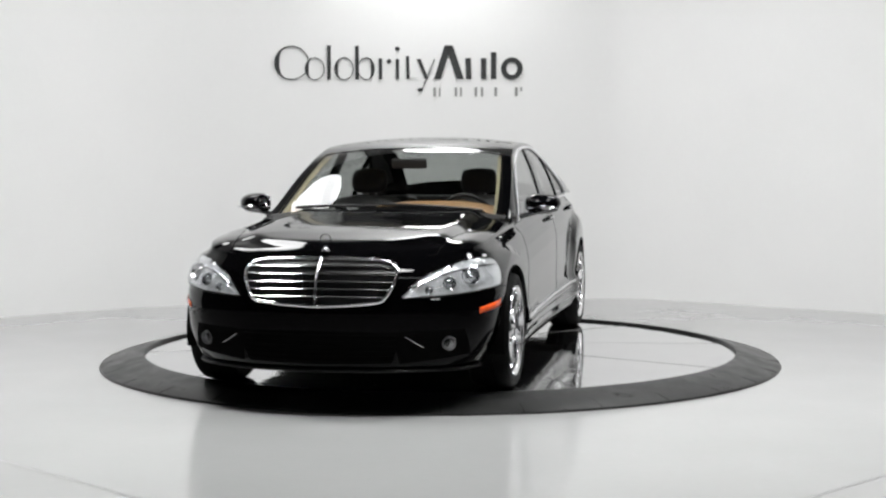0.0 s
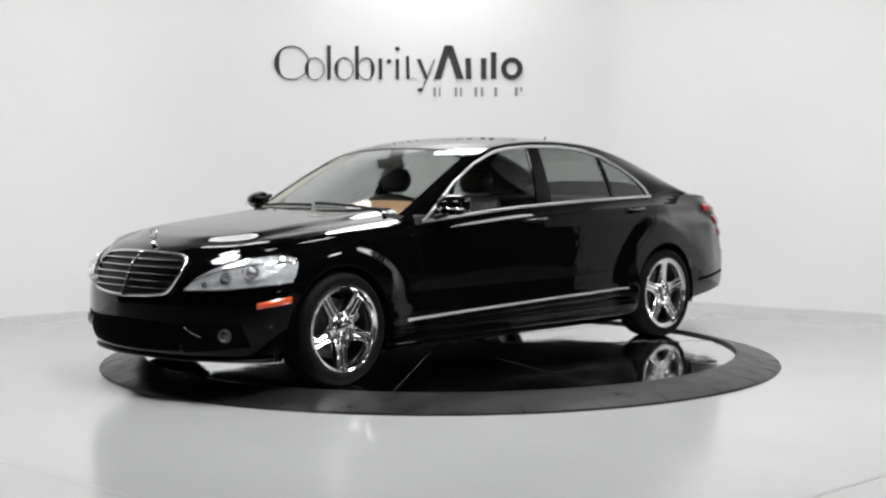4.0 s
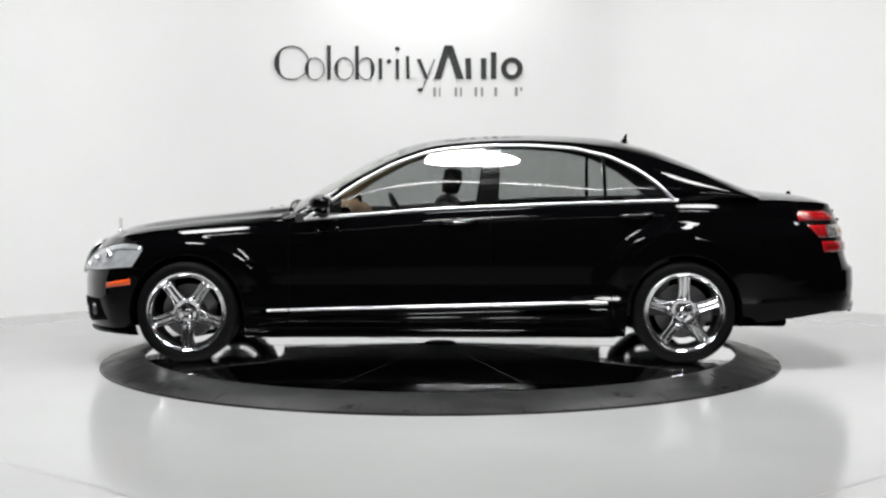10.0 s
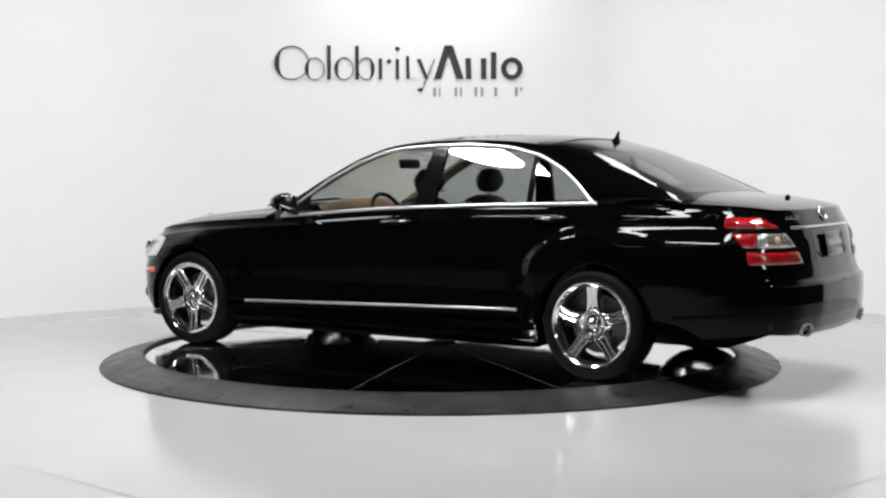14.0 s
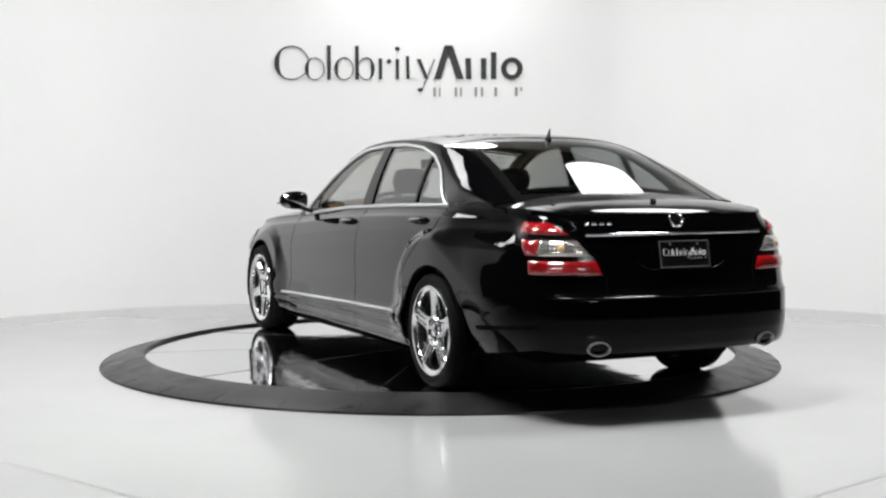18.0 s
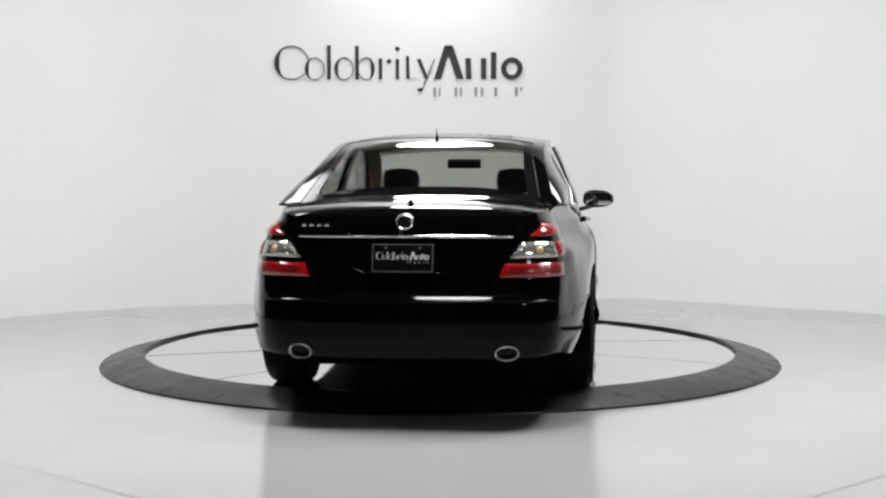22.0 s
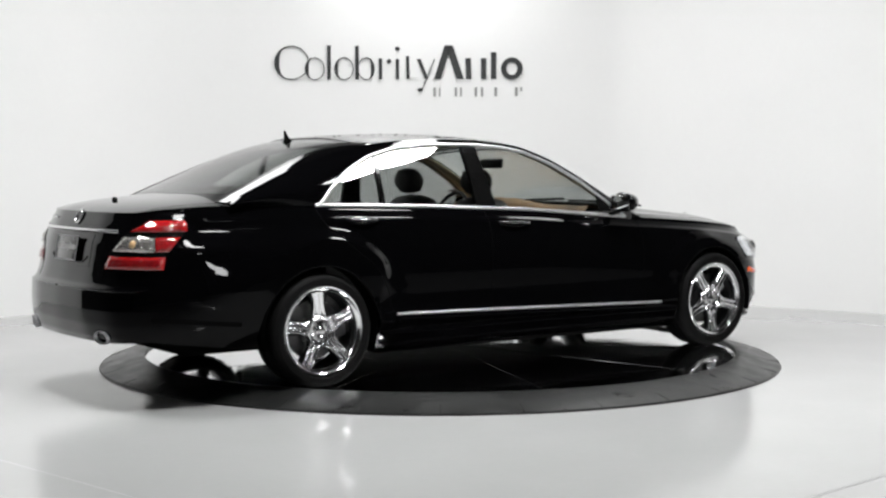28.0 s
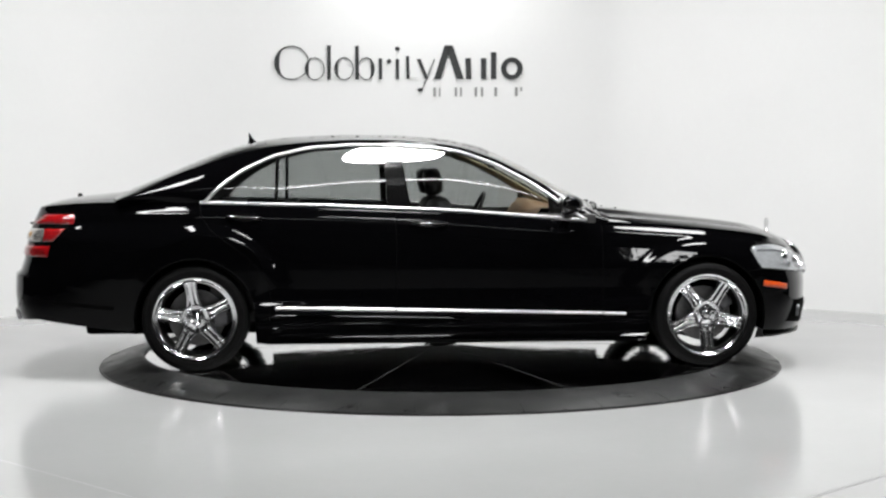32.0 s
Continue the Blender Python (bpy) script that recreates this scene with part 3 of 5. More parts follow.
def top_pt(x, w, lift=0.0):
    """Roof and the two screens: w runs from the centre line to the rail."""
    x, w = np.broadcast_arrays(np.asarray(x, float), np.asarray(w, float))
    zr = np.maximum(rail_z(x), belt(x)[..., 2] + 0.012)
    X = x + bow(x) * (1 - w ** 2)
    z = zr + (zc_roof(x + bow(x)) - zr) * (1 - w ** np.interp(x, (-1.4, -1.0), (5.0, 2.3)))
    return np.stack([X, rail_y(x) * w, z + lift], -1)


inside = (xg < 0.83) & (xg > -1.53)
vd = np.where(inside, np.clip(v_of(xg, dlo_up(np.clip(xg, -1.53, 0.83))), 0, 0.97), 0.0)
vv = np.linspace(0, 1, 15)
V = vd[:, None] + (1 - vd)[:, None] * vv[None]
GS_P = side_pt(xg[:, None], V)
GS_N = grid_normals(GS_P, np.array([0, 1.0, 0.3]))
side_pair("roof_pillar", GS_P, GS_N, np.ones((len(xg) - 1, 14), bool), PAINT, car)
ww = np.concatenate([np.linspace(0, 0.90, 22), [0.925, 0.95, 0.975, 1.0]])
GT_P = top_pt(xg[:, None], ww[None])
GT_N = grid_normals(GT_P, np.array([0, 0, 1.0]))
GT_N[:, 0, 1] = 0
fxg, fw_ = 0.5 * (xg[1:] + xg[:-1])[:, None], 0.5 * (ww[1:] + ww[:-1])[None]
screen_f, screen_r = (fxg > 0.185) & (fw_ < 0.925), (fxg < -1.135) & (fw_ < 0.90)
part("roof", grid_mesh("roof", GT_P, GT_N, ~(screen_f | screen_r), PAINT, "LR"), None, car)
frit_f = screen_f & ((fxg < 0.225) | (fw_ > 0.90))
frit_r = screen_r & ((fxg > -1.20) | (fw_ > 0.80) | (fxg < -1.99))
windscreen = part("windscreen", grid_mesh("windscreen", GT_P - GT_N * 0.004, GT_N, screen_f & ~frit_f, GLASS, "LR"), None, car, "clear curved glass")
part("black_border", grid_mesh("black_border", GT_P - GT_N * 0.004, GT_N, frit_f, GLOSS_TRIM, "LR"), None, windscreen)
rear_window = part("rear_window", grid_mesh("rear_window", GT_P - GT_N * 0.004, GT_N, screen_r & ~frit_r, SIDE_GLASS, "LR"), None, car, "tinted curved glass")
part("black_border", grid_mesh("black_border", GT_P - GT_N * 0.004, GT_N, frit_r, GLOSS_TRIM, "LR"), None, rear_window)


def side_pane(name, x0, x1, lean0, lean1, parents):
    """Side window between two leaning edges, cut by the window outline."""
    u, v = np.linspace(0, 1, 26), np.linspace(0, 1, 14)
    P = np.zeros((26, 14, 3))
    for i, a in enumerate(u):
        for j, b in enumerate(v):
            xx = x0 + (x1 - x0) * a + (lean0 * (1 - a) + lean1 * a) * b
            xx = min(max(xx, -1.525), 0.825)
            zl = belt(xx)[2] + 0.004
            zu = max(float(dlo_up(xx)), zl)
            P[i, j] = side_pt(xx, v_of(xx, zl + (zu - zl) * b), -0.006)
    N = grid_normals(P, np.array([0, 1.0, 0.3]))
    for h, par in zip("LR", parents):
        part(name, grid_mesh(name, P, N, np.ones((25, 13), bool), SIDE_GLASS, h), None, par, "lightly tinted glass")


side_pane("window", 0.82, -0.262, 0, -0.07, front_doors)
side_pane("window", -0.405, -1.085, -0.02, 0.01, rear_doors)
side_pane("quarter_window", -1.105, -1.52, 0.01, 0, rear_doors)
for sgn, par in ((1, rear_doors[0]), (-1, rear_doors[1])):
    for nm, xa, xb, lean_a, lean_b in (("pillar_trim", -0.258, -0.409, -0.07, -0.02), ("window_divider", -1.083, -1.107, 0.01, 0.01)):
        verts, faces = [], []
        for b in np.linspace(0, 1, 12):
            for xx, lean in ((xa, lean_a), (xb, lean_b)):
                q = xx + lean * b
                zl, zu = belt(q)[2], float(dlo_up(q)) + 0.005
                p = side_pt(q, v_of(q, zl + (zu - zl) * b), 0.0)
                for o in (0.004, -0.03):
                    verts.append((p[0], (p[1] + o) * sgn, p[2]))
        for k in range(11):
            a = 4 * k
            faces += [(a, a + 2, a + 6, a + 4), (a + 1, a + 5, a + 7, a + 3), (a, a + 4, a + 5, a + 1), (a + 2, a + 3, a + 7, a + 6)]
        part(nm, mesh_from(nm, verts, faces, GLOSS_TRIM, smooth=False), None, par)
    # chrome strips round the side windows
    xs = np.linspace(0.835, -1.535, 90)
    up = [side_pt(x, v_of(x, max(float(dlo_up(x)), belt(x)[2] + 0.002)), 0.006) for x in xs]
    lo = [belt(x) + np.array([0, 0.004, 0.002]) for x in np.linspace(0.84, -1.56, 60)]
    for nm, line, ry in (("window_trim", up, 0.0105), ("belt_trim", lo, 0.0105)):
        line = np.array(line) * np.array([1, sgn, 1])
        part(nm, sweep_mesh(nm, line, 0.0075, SATIN, ry=ry), None, car, "bright chrome strip")

# ---- wheels ----
RIM_R, TYRE_R = 0.254, 0.326


def build_wheel():
    """Wheel about its axle; y points outwards, face at y = 0."""
    rim = lathe_mesh("wheel", [(RIM_R - 0.030, -0.022), (RIM_R - 0.027, -0.014), (RIM_R - 0.016, -0.010), (RIM_R - 0.010, -0.003), (RIM_R, -0.001), (RIM_R + 0.004, -0.008), (RIM_R - 0.002, -0.02),
                               (RIM_R - 0.012, -0.06), (RIM_R - 0.024, -0.06), (RIM_R - 0.029, -0.035)], RIM_METAL, n=80, close=True)
    wheel = part("wheel", rim, None, car, "five spoke polished alloy wheel with black tyre")
    # barrel alloy coloured near black: the shade inside the wheel is in its colour
    part("barrel", lathe_mesh("barrel", [(RIM_R - 0.014, -0.06), (RIM_R - 0.026, -0.12), (RIM_R - 0.018, -0.2), (RIM_R, -0.235), (RIM_R - 0.012, -0.238), (RIM_R - 0.035, -0.2), (RIM_R - 0.04, -0.12), (RIM_R - 0.030, -0.06)],
                              DARK_ALLOY, n=64, close=True), None, wheel)
    tyre = lathe_mesh("tyre", [(RIM_R - 0.004, -0.012), (RIM_R + 0.010, -0.003), (RIM_R + 0.014, 0.0), (RIM_R + 0.018, -0.001), (RIM_R + 0.035, 0.004), (RIM_R + 0.042, 0.003), (RIM_R + 0.044, 0.0), (RIM_R + 0.055, -0.004),
                               (TYRE_R - 0.006, -0.018), (TYRE_R, -0.04), (TYRE_R, -0.085),
                               (TYRE_R - 0.007, -0.087), (TYRE_R - 0.007, -0.095), (TYRE_R, -0.097), (TYRE_R, -0.143), (TYRE_R - 0.007, -0.145), (TYRE_R - 0.007, -0.153), (TYRE_R, -0.155),
                               (TYRE_R, -0.2), (TYRE_R - 0.006, -0.222), (RIM_R + 0.05, -0.238), (RIM_R + 0.01, -0.24), (RIM_R - 0.004, -0.23)], RUBBER, n=96)
    part("tyre", tyre, None, wheel, "black low profile tyre")
    # one broad spoke with two lengthwise grooves, five times
    rr = np.linspace(0.060, RIM_R - 0.016, 14)
    cs = np.linspace(-1, 1, 21)
    P = np.zeros((14, 21, 3))
    for i, r in enumerate(rr):
        half = np.interp(r, (0.06, 0.085, 0.11, 0.15, 0.2, RIM_R), (0.058, 0.050, 0.042, 0.038, 0.039, 0.044))
        face = np.interp(r, (0.06, 0.09, 0.16, RIM_R - 0.03, RIM_R - 0.01), (-0.030, -0.026, -0.020, -0.014, -0.012))
        for j, c in enumerate(cs):
            edge = 0.020 * max(0, (abs(c) - 0.75) / 0.25) ** 2
            groove = 0.009 * math.exp(-((abs(c) - 0.40) / 0.16) ** 2) * np.interp(r, (0.08, 0.10, 0.21, 0.235), (0.0, 1, 1, 0.2))
            P[i, j] = (c * half, face - edge - groove, r)
    top = P
    bot = P.copy()
    bot[..., 1] -= 0.035
    verts = [tuple(q) for q in top.reshape(-1, 3)] + [tuple(q) for q in bot.reshape(-1, 3)]
    faces, o, w = [], 14 * 21, 21
    for i in range(13):
        for j in range(w - 1):
            a = i * w + j
            faces += [(a, a + 1, a + w + 1, a + w), (o + a, o + a + w, o + a + w + 1, o + a + 1)]
        faces += [(i * w, i * w + w, o + i * w + w, o + i * w), (i * w + w - 1, o + i * w + w - 1, o + i * w + 2 * w - 1, i * w + 2 * w - 1)]
    spoke = mesh_from("spoke", verts, faces, RIM_METAL)
    bm = bmesh.new()
    bm.from_mesh(spoke)
    bmesh.ops.recalc_face_normals(bm, faces=bm.faces[:])
    bm.to_mesh(spoke)
    bm.free()
    spoke.set_sharp_from_angle(angle=radians(50))
    for k in range(5):
        part("spoke", spoke, None, wheel, at=pose(0, 0, 0, 0, 72 * k, 0))
    part("hub", lathe_mesh("hub", [(0.0, -0.04), (0.034, -0.04), (0.040, -0.044), (0.060, -0.044), (0.066, -0.036), (0.074, -0.021), (0.082, -0.020), (0.090, -0.028), (0.094, -0.045), (0.094, -0.09)], RIM_METAL, n=56), None, wheel)
    part("hub_cap", lathe_mesh("hub_cap", [(0.0, -0.020), (0.020, -0.021), (0.023, -0.024), (0.028, -0.022), (0.034, -0.026), (0.037, -0.044)], CHROME, n=40), None, wheel, "chrome hub cap")
    bolt = lathe_mesh("lug_bolt", [(0.0, -0.024), (0.006, -0.024), (0.009, -0.030), (0.010, -0.05)], CHROME, n=12)
    for k in range(5):
        a = radians(72 * k + 36)
        part("lug_bolt", bolt, None, wheel, at=pose(0.052 * math.sin(a), 0, 0.052 * math.cos(a)))
    # brake disc in a darker tone than the other steel parts
    part("brake_disc", lathe_mesh("brake_disc", [(0.06, -0.10), (0.09, -0.10), (0.095, -0.115), (0.172, -0.115), (0.174, -0.13), (0.172, -0.145), (0.06, -0.145)], DARK_STEEL, n=56), None, wheel, "bare steel brake disc")
    bm = box_bm(-0.19, -0.10, -0.16, -0.08, -0.07, 0.07, 0.015)
    part("brake_caliper", bm, LAMP_DARK, wheel)
    return wheel


wheel = build_wheel()
wheel.matrix_basis = pose(WHEEL_R, 0.928, WHEEL_Z)
for x, y, r, q in ((WHEEL_F, 0.926, 0, 36), (WHEEL_F, -0.926, 180, 40), (WHEEL_R, -0.928, 180, 8)):
    copy_thing(wheel, pose(x, y, WHEEL_Z, 0, 0, r) @ pose(0, 0, 0, 0, q, 0))
for xc in (WHEEL_F, WHEEL_R):
    for sgn in (1, -1):
        verts, faces = [], []
        for k, a in enumerate(np.linspace(-0.25, math.pi + 0.25, 28)):
            for y in (0.915, 0.56):
                verts.append((xc + 0.369 * math.cos(a), sgn * y, WHEEL_Z + 0.369 * math.sin(a)))
        for k in range(27):
            faces.append((2 * k, 2 * k + 1, 2 * k + 3, 2 * k + 2))
        faces.append(tuple(2 * k + 1 for k in range(28)))
        part("arch_liner", mesh_from("arch_liner", verts, faces, DARK), None, car)
for xc in (WHEEL_F, WHEEL_R):
    for sgn in (1, -1):
        a = np.linspace(0.02, math.pi - 0.02, 44)
        zz = WHEEL_Z + (ARCH_R + 0.002) * np.sin(a)
        P = surf(s_at(xc + (ARCH_R + 0.002) * np.cos(a)), zz, 0.001)
        P[:, 1] *= sgn
        part("arch_lip", sweep_mesh("arch_lip", P, 0.004, DARK, up=(0, 1, 0)), None, car)
part("underbody", box_bm(-2.30, 2.2, -0.60, 0.60, 0.20, 0.30, 0.03), DARK, car)
part("underbody", box_bm(-1.18, 1.18, -0.86, 0.86, 0.155, 0.30, 0.03), DARK, car)


# ---- body details ----
def align(p, n, spin=0.0):
    """Pose at p whose y axis points along n."""
    n = Vector(n).normalized()
    return Matrix.Translation(Vector(p)) @ Vector((0, 1, 0)).rotation_difference(n).to_matrix().to_4x4() @ pose(0, 0, 0, 0, spin, 0)


def align_x(p, n):
    """Pose at p whose minus x axis points along n."""
    return Matrix.Translation(Vector(p)) @ Vector((-1, 0, 0)).rotation_difference(Vector(n)).to_matrix().to_4x4()


def patch(name, s0, s1, zlo, zup, base, dome, material, half, nu=22, nv=12):
    """Pillow-shaped patch lying on the flank: s0, s1 by height share, zlo, zup by length share."""
    u, v = np.linspace(0, 1, nu), np.linspace(0, 1, nv)
    U, Vv = np.meshgrid(u, v, indexing="ij")
    z = zlo(U) + (zup(U) - zlo(U)) * Vv
    s = s0(Vv) + (s1(Vv) - s0(Vv)) * U
    P = surf(s, z, base + dome * (np.clip(4 * U * (1 - U), 0, 1) * np.clip(4 * Vv * (1 - Vv), 0, 1)) ** 0.4)
    N = grid_normals(P, surf_normal(s, z))
    return grid_mesh(name, P, N, np.ones((nu - 1, nv - 1), bool), material, half)


def line_on(pts, out, sgn=1):
    """Points on the flank from rows of (s, z), mirrored for the right side."""
    a = np.array(pts, float)
    P = surf(a[:, 0], a[:, 1], out)
    P[:, 1] *= sgn
    return P


const = lambda c: (lambda q: c + 0 * q)
lin = lambda a, b: (lambda q: a + (b - a) * q)
shape = lambda xs, ys: (lambda q: np.interp(q, xs, ys))

tail_in = lambda z: np.interp(z, (0.70, 0.776, 0.82, 0.87, 0.912, 0.968), (6.005, 5.970, 5.920, 5.865, 5.780, 5.610))
tail_out = lambda z: np.interp(z, (0.70, 0.78, 0.82, 0.87, 0.905, 0.945, 0.968), (5.545, 5.530, 5.490, 5.445, 5.390, 5.385, 5.405))
by_z = lambda f, z0, z1: (lambda q: f(z0 + (z1 - z0) * q))

# headlamps
H0, H1 = 0.455, 1.165
lamp_lo = shape([0, 0.45, 0.8, 1], [0.566, 0.578, 0.600, 0.612])
lamp_up = shape([0, 0.1, 0.23, 0.37, 0.55, 0.77, 0.93, 1], [0.578, 0.640, 0.690, 0.724, 0.748, 0.760, 0.758, 0.742])
lamp_end = lambda q: H1 - 0.055 * (1 - q) ** 1.5
projector = lathe_mesh("projector", [(0.0, 0.004), (0.022, 0.002), (0.034, -0.006), (0.036, -0.004), (0.044, 0.012), (0.048, 0.014), (0.05, 0.008), (0.05, -0.02)], CHROME, n=40)
bulb = lathe_mesh("bulb_lens", [(0.0, 0.016), (0.014, 0.013), (0.026, 0.006), (0.033, -0.004)], BULB, n=32)
for half, sgn in (("L", 1), ("R", -1)):
    me = patch("headlight", const(H0), lamp_end, lamp_lo, lamp_up, 0.004, 0.0, LAMP_SILVER, half, 30, 9)
    rng = random.Random(11)
    for v in me.vertices:
        v.co.x += rng.uniform(-0.0045, 0.0035)
        v.co.z += rng.uniform(-0.003, 0.003)
    me.polygons.foreach_set("use_smooth", [False] * len(me.polygons))
    lamp = part("headlight", me, None, car, "clear xenon headlight with faceted silver reflectors")
    part("lens", patch("lens", const(H0), lamp_end, lamp_lo, lamp_up, 0.005, 0.030, LENS, half, 40, 16), None, lamp, "clear polycarbonate cover")
    for s, z, k in ((0.60, 0.606, 0.45), (0.72, 0.640, 0.72), (0.86, 0.672, 1.0)):
        p, n = surf(s, z, 0.012), surf_normal(s, z)
        n = Vector((n[0], n[1] * sgn, n[2])) + Vector((0.9, 0, 0))
        m = align((p[0], p[1] * sgn, p[2]), n) @ Matrix.Diagonal((k, 0.8, k, 1))
        part("projector", projector, None, lamp, at=m)
        part("bulb_lens", bulb, None, lamp, at=m)
    u = np.linspace(0, 1, 40)
    rim = [(H0 + (lamp_end(0) - H0) * q, float(lamp_lo(q))) for q in u] + [(H0 + (H1 - H0) * q, float(lamp_up(q))) for q in u[::-1]]
    part("bezel", sweep_mesh("bezel", line_on(rim, 0.004, sgn), 0.005, GLOSS_TRIM, closed=True), None, lamp)
    u2 = np.linspace(0.08, 0.95, 24)
    part("light_guide", sweep_mesh("light_guide", line_on([(H0 + (H1 - H0) * q, float(lamp_lo(q)) * 0.24 + float(lamp_up(q)) * 0.76) for q in u2], 0.008, sgn), 0.004, CHROME, ry=0.006), None, lamp)
    # amber side marker
    part("side_marker", patch("side_marker", const(float(s_at(2.125))), const(float(s_at(1.945))), lin(0.474, 0.500), lin(0.506, 0.538), 0.003, 0.008, AMBER, half, 12, 6), None, car, "orange side marker lamp")
    # fog lamp in a dark side intake
    part("side_intake", patch("side_intake", lin(0.44, 0.405), lin(0.86, 0.80), shape([0, 1], [0.222, 0.262]), shape([0, 0.3, 1], [0.388, 0.392, 0.40]), 0.002, 0.0, DARK, half), None, car, "black plastic side air intake")
    p, n = surf(0.71, 0.325, 0.004), surf_normal(0.71, 0.325)
    fog = part("fog_lamp", lathe_mesh("fog_lamp", [(0.0, -0.004), (0.024, -0.002), (0.028, 0.004), (0.032, 0.010), (0.037, 0.008), (0.039, -0.01)], LAMP_DARK, n=36), None, car, "round fog lamp in a dark ring",
               at=align((p[0], p[1] * sgn, p[2]), Vector((n[0] + 0.8, n[1] * sgn, n[2]))))
    part("lens", lathe_mesh("lens", [(0.0, 0.010), (0.016, 0.008), (0.029, 0.004)], LENS, n=28), None, fog)
    part("intake_blade", sweep_mesh("intake_blade", line_on([(0.47, 0.365), (0.52, 0.335), (0.57, 0.31)], 0.008, sgn), 0.003, SLAT), None, car, "thin chrome blade")

# grille
G_OUT = [(0.0, 0.766), (0.15, 0.765), (0.30, 0.760), (0.39, 0.750), (0.425, 0.735), (0.435, 0.712), (0.425, 0.670), (0.392, 0.605), (0.362, 0.563), (0.335, 0.547), (0.18, 0.532), (0.0, 0.524)]
_g = np.array(G_OUT)
_gt = np.concatenate([[0], np.cumsum(np.hypot(*np.diff(_g, axis=0).T))])
_gy, _gz = table(list(zip(_gt, _g[:, 0])), 0.009), table(list(zip(_gt, _g[:, 1])), 0.009)


def front_pt(y, z, out):
    p = surf(abs(y) * 1.004, z, out)
    return np.array([p[0], math.copysign(p[1], y) if y else 0.0, p[2]])


gq = np.linspace(0, _gt[-1], 60)
half_line = [(max(float(_gy(q)), 0.0), float(_gz(q))) for q in gq]
half_line[0], half_line[-1] = (0.0, half_line[0][1]), (0.0, half_line[-1][1])
g_lim = lambda z: float(np.interp(z, [q[1] for q in half_line[::-1]], [q[0] for q in half_line[::-1]]))
verts, faces = [], []
gz = np.linspace(0.524, 0.764, 20)
for z in gz:
    lim = max(g_lim(z), 0.02)
    for a in np.linspace(-1, 1, 31):
        verts.append(front_pt(a * lim, z, 0.003))
for i in range(19):
    for j in range(30):
        a = i * 31 + j
        faces.append((a, a + 1, a + 32, a + 31))
grille = part("grille", mesh_from("grille", verts, faces, TRIM), None, car, "chrome framed radiator grille with slats")
loop = [front_pt(y, z, 0.016) for y, z in half_line] + [front_pt(-y, z, 0.016) for y, z in half_line[-2:0:-1]]
part("frame", sweep_mesh("frame", loop, 0.009, CHROME, ry=0.012, closed=True, up=(1, 0, 0)), None, grille, "bright chrome surround")
for z in (0.728, 0.690, 0.652, 0.614, 0.576):
    lim = g_lim(z) - 0.008
    part("slat", sweep_mesh("slat", [front_pt(a * lim, z - 0.004 * a * a, 0.015) for a in np.linspace(-1, 1, 25)], 0.014, SLAT, ry=0.0056), None, grille)
part("centre_bar", sweep_mesh("centre_bar", [front_pt(0, z, 0.026) for z in np.linspace(0.765, 0.524, 12)], 0.008, RIM_METAL, ry=0.010, up=(1, 0, 0)), None, grille)
# lower intake
part("lower_intake", patch("lower_intake", const(0.0), lin(0.40, 0.46), lin(0.215, 0.225), lin(0.395, 0.385), 0.003, 0.0, DARK, "LR"), None, car, "black mesh lower air intake")
for z in np.linspace(0.24, 0.375, 6):
    part("intake_bar", sweep_mesh("intake_bar", [front_pt(a * 0.42, z, 0.006) for a in np.linspace(-1, 1, 21)], 0.004, DARK, ry=0.003), None, car)
part("front_lip", sweep_mesh("front_lip", [surf(abs(q), 0.182, 0.012) * np.array([1, math.copysign(1, q), 1]) for q in np.linspace(-1.02, 1.02, 61)], 0.016, TRIM, ry=0.010), None, car)
# bonnet ornament: ring on a stem
orn = part("bonnet_ornament", lathe_mesh("bonnet_ornament", [(0.0, -0.01), (0.02, -0.01), (0.017, 0.002), (0.006, 0.012), (0.004, 0.022), (0.0, 0.024)], CHROME, n=24, axis="z"), None, car, "upright chrome ring ornament",
           at=pose(2.235, 0, float(zc_hood(2.235)) + 0.006))
part("ring", lathe_mesh("ring", [(0.027, -0.002), (0.031, -0.002), (0.031, 0.002), (0.027, 0.002)], SLAT, n=36, axis="x", close=True), None, orn, at=pose(0, 0, 0.055))

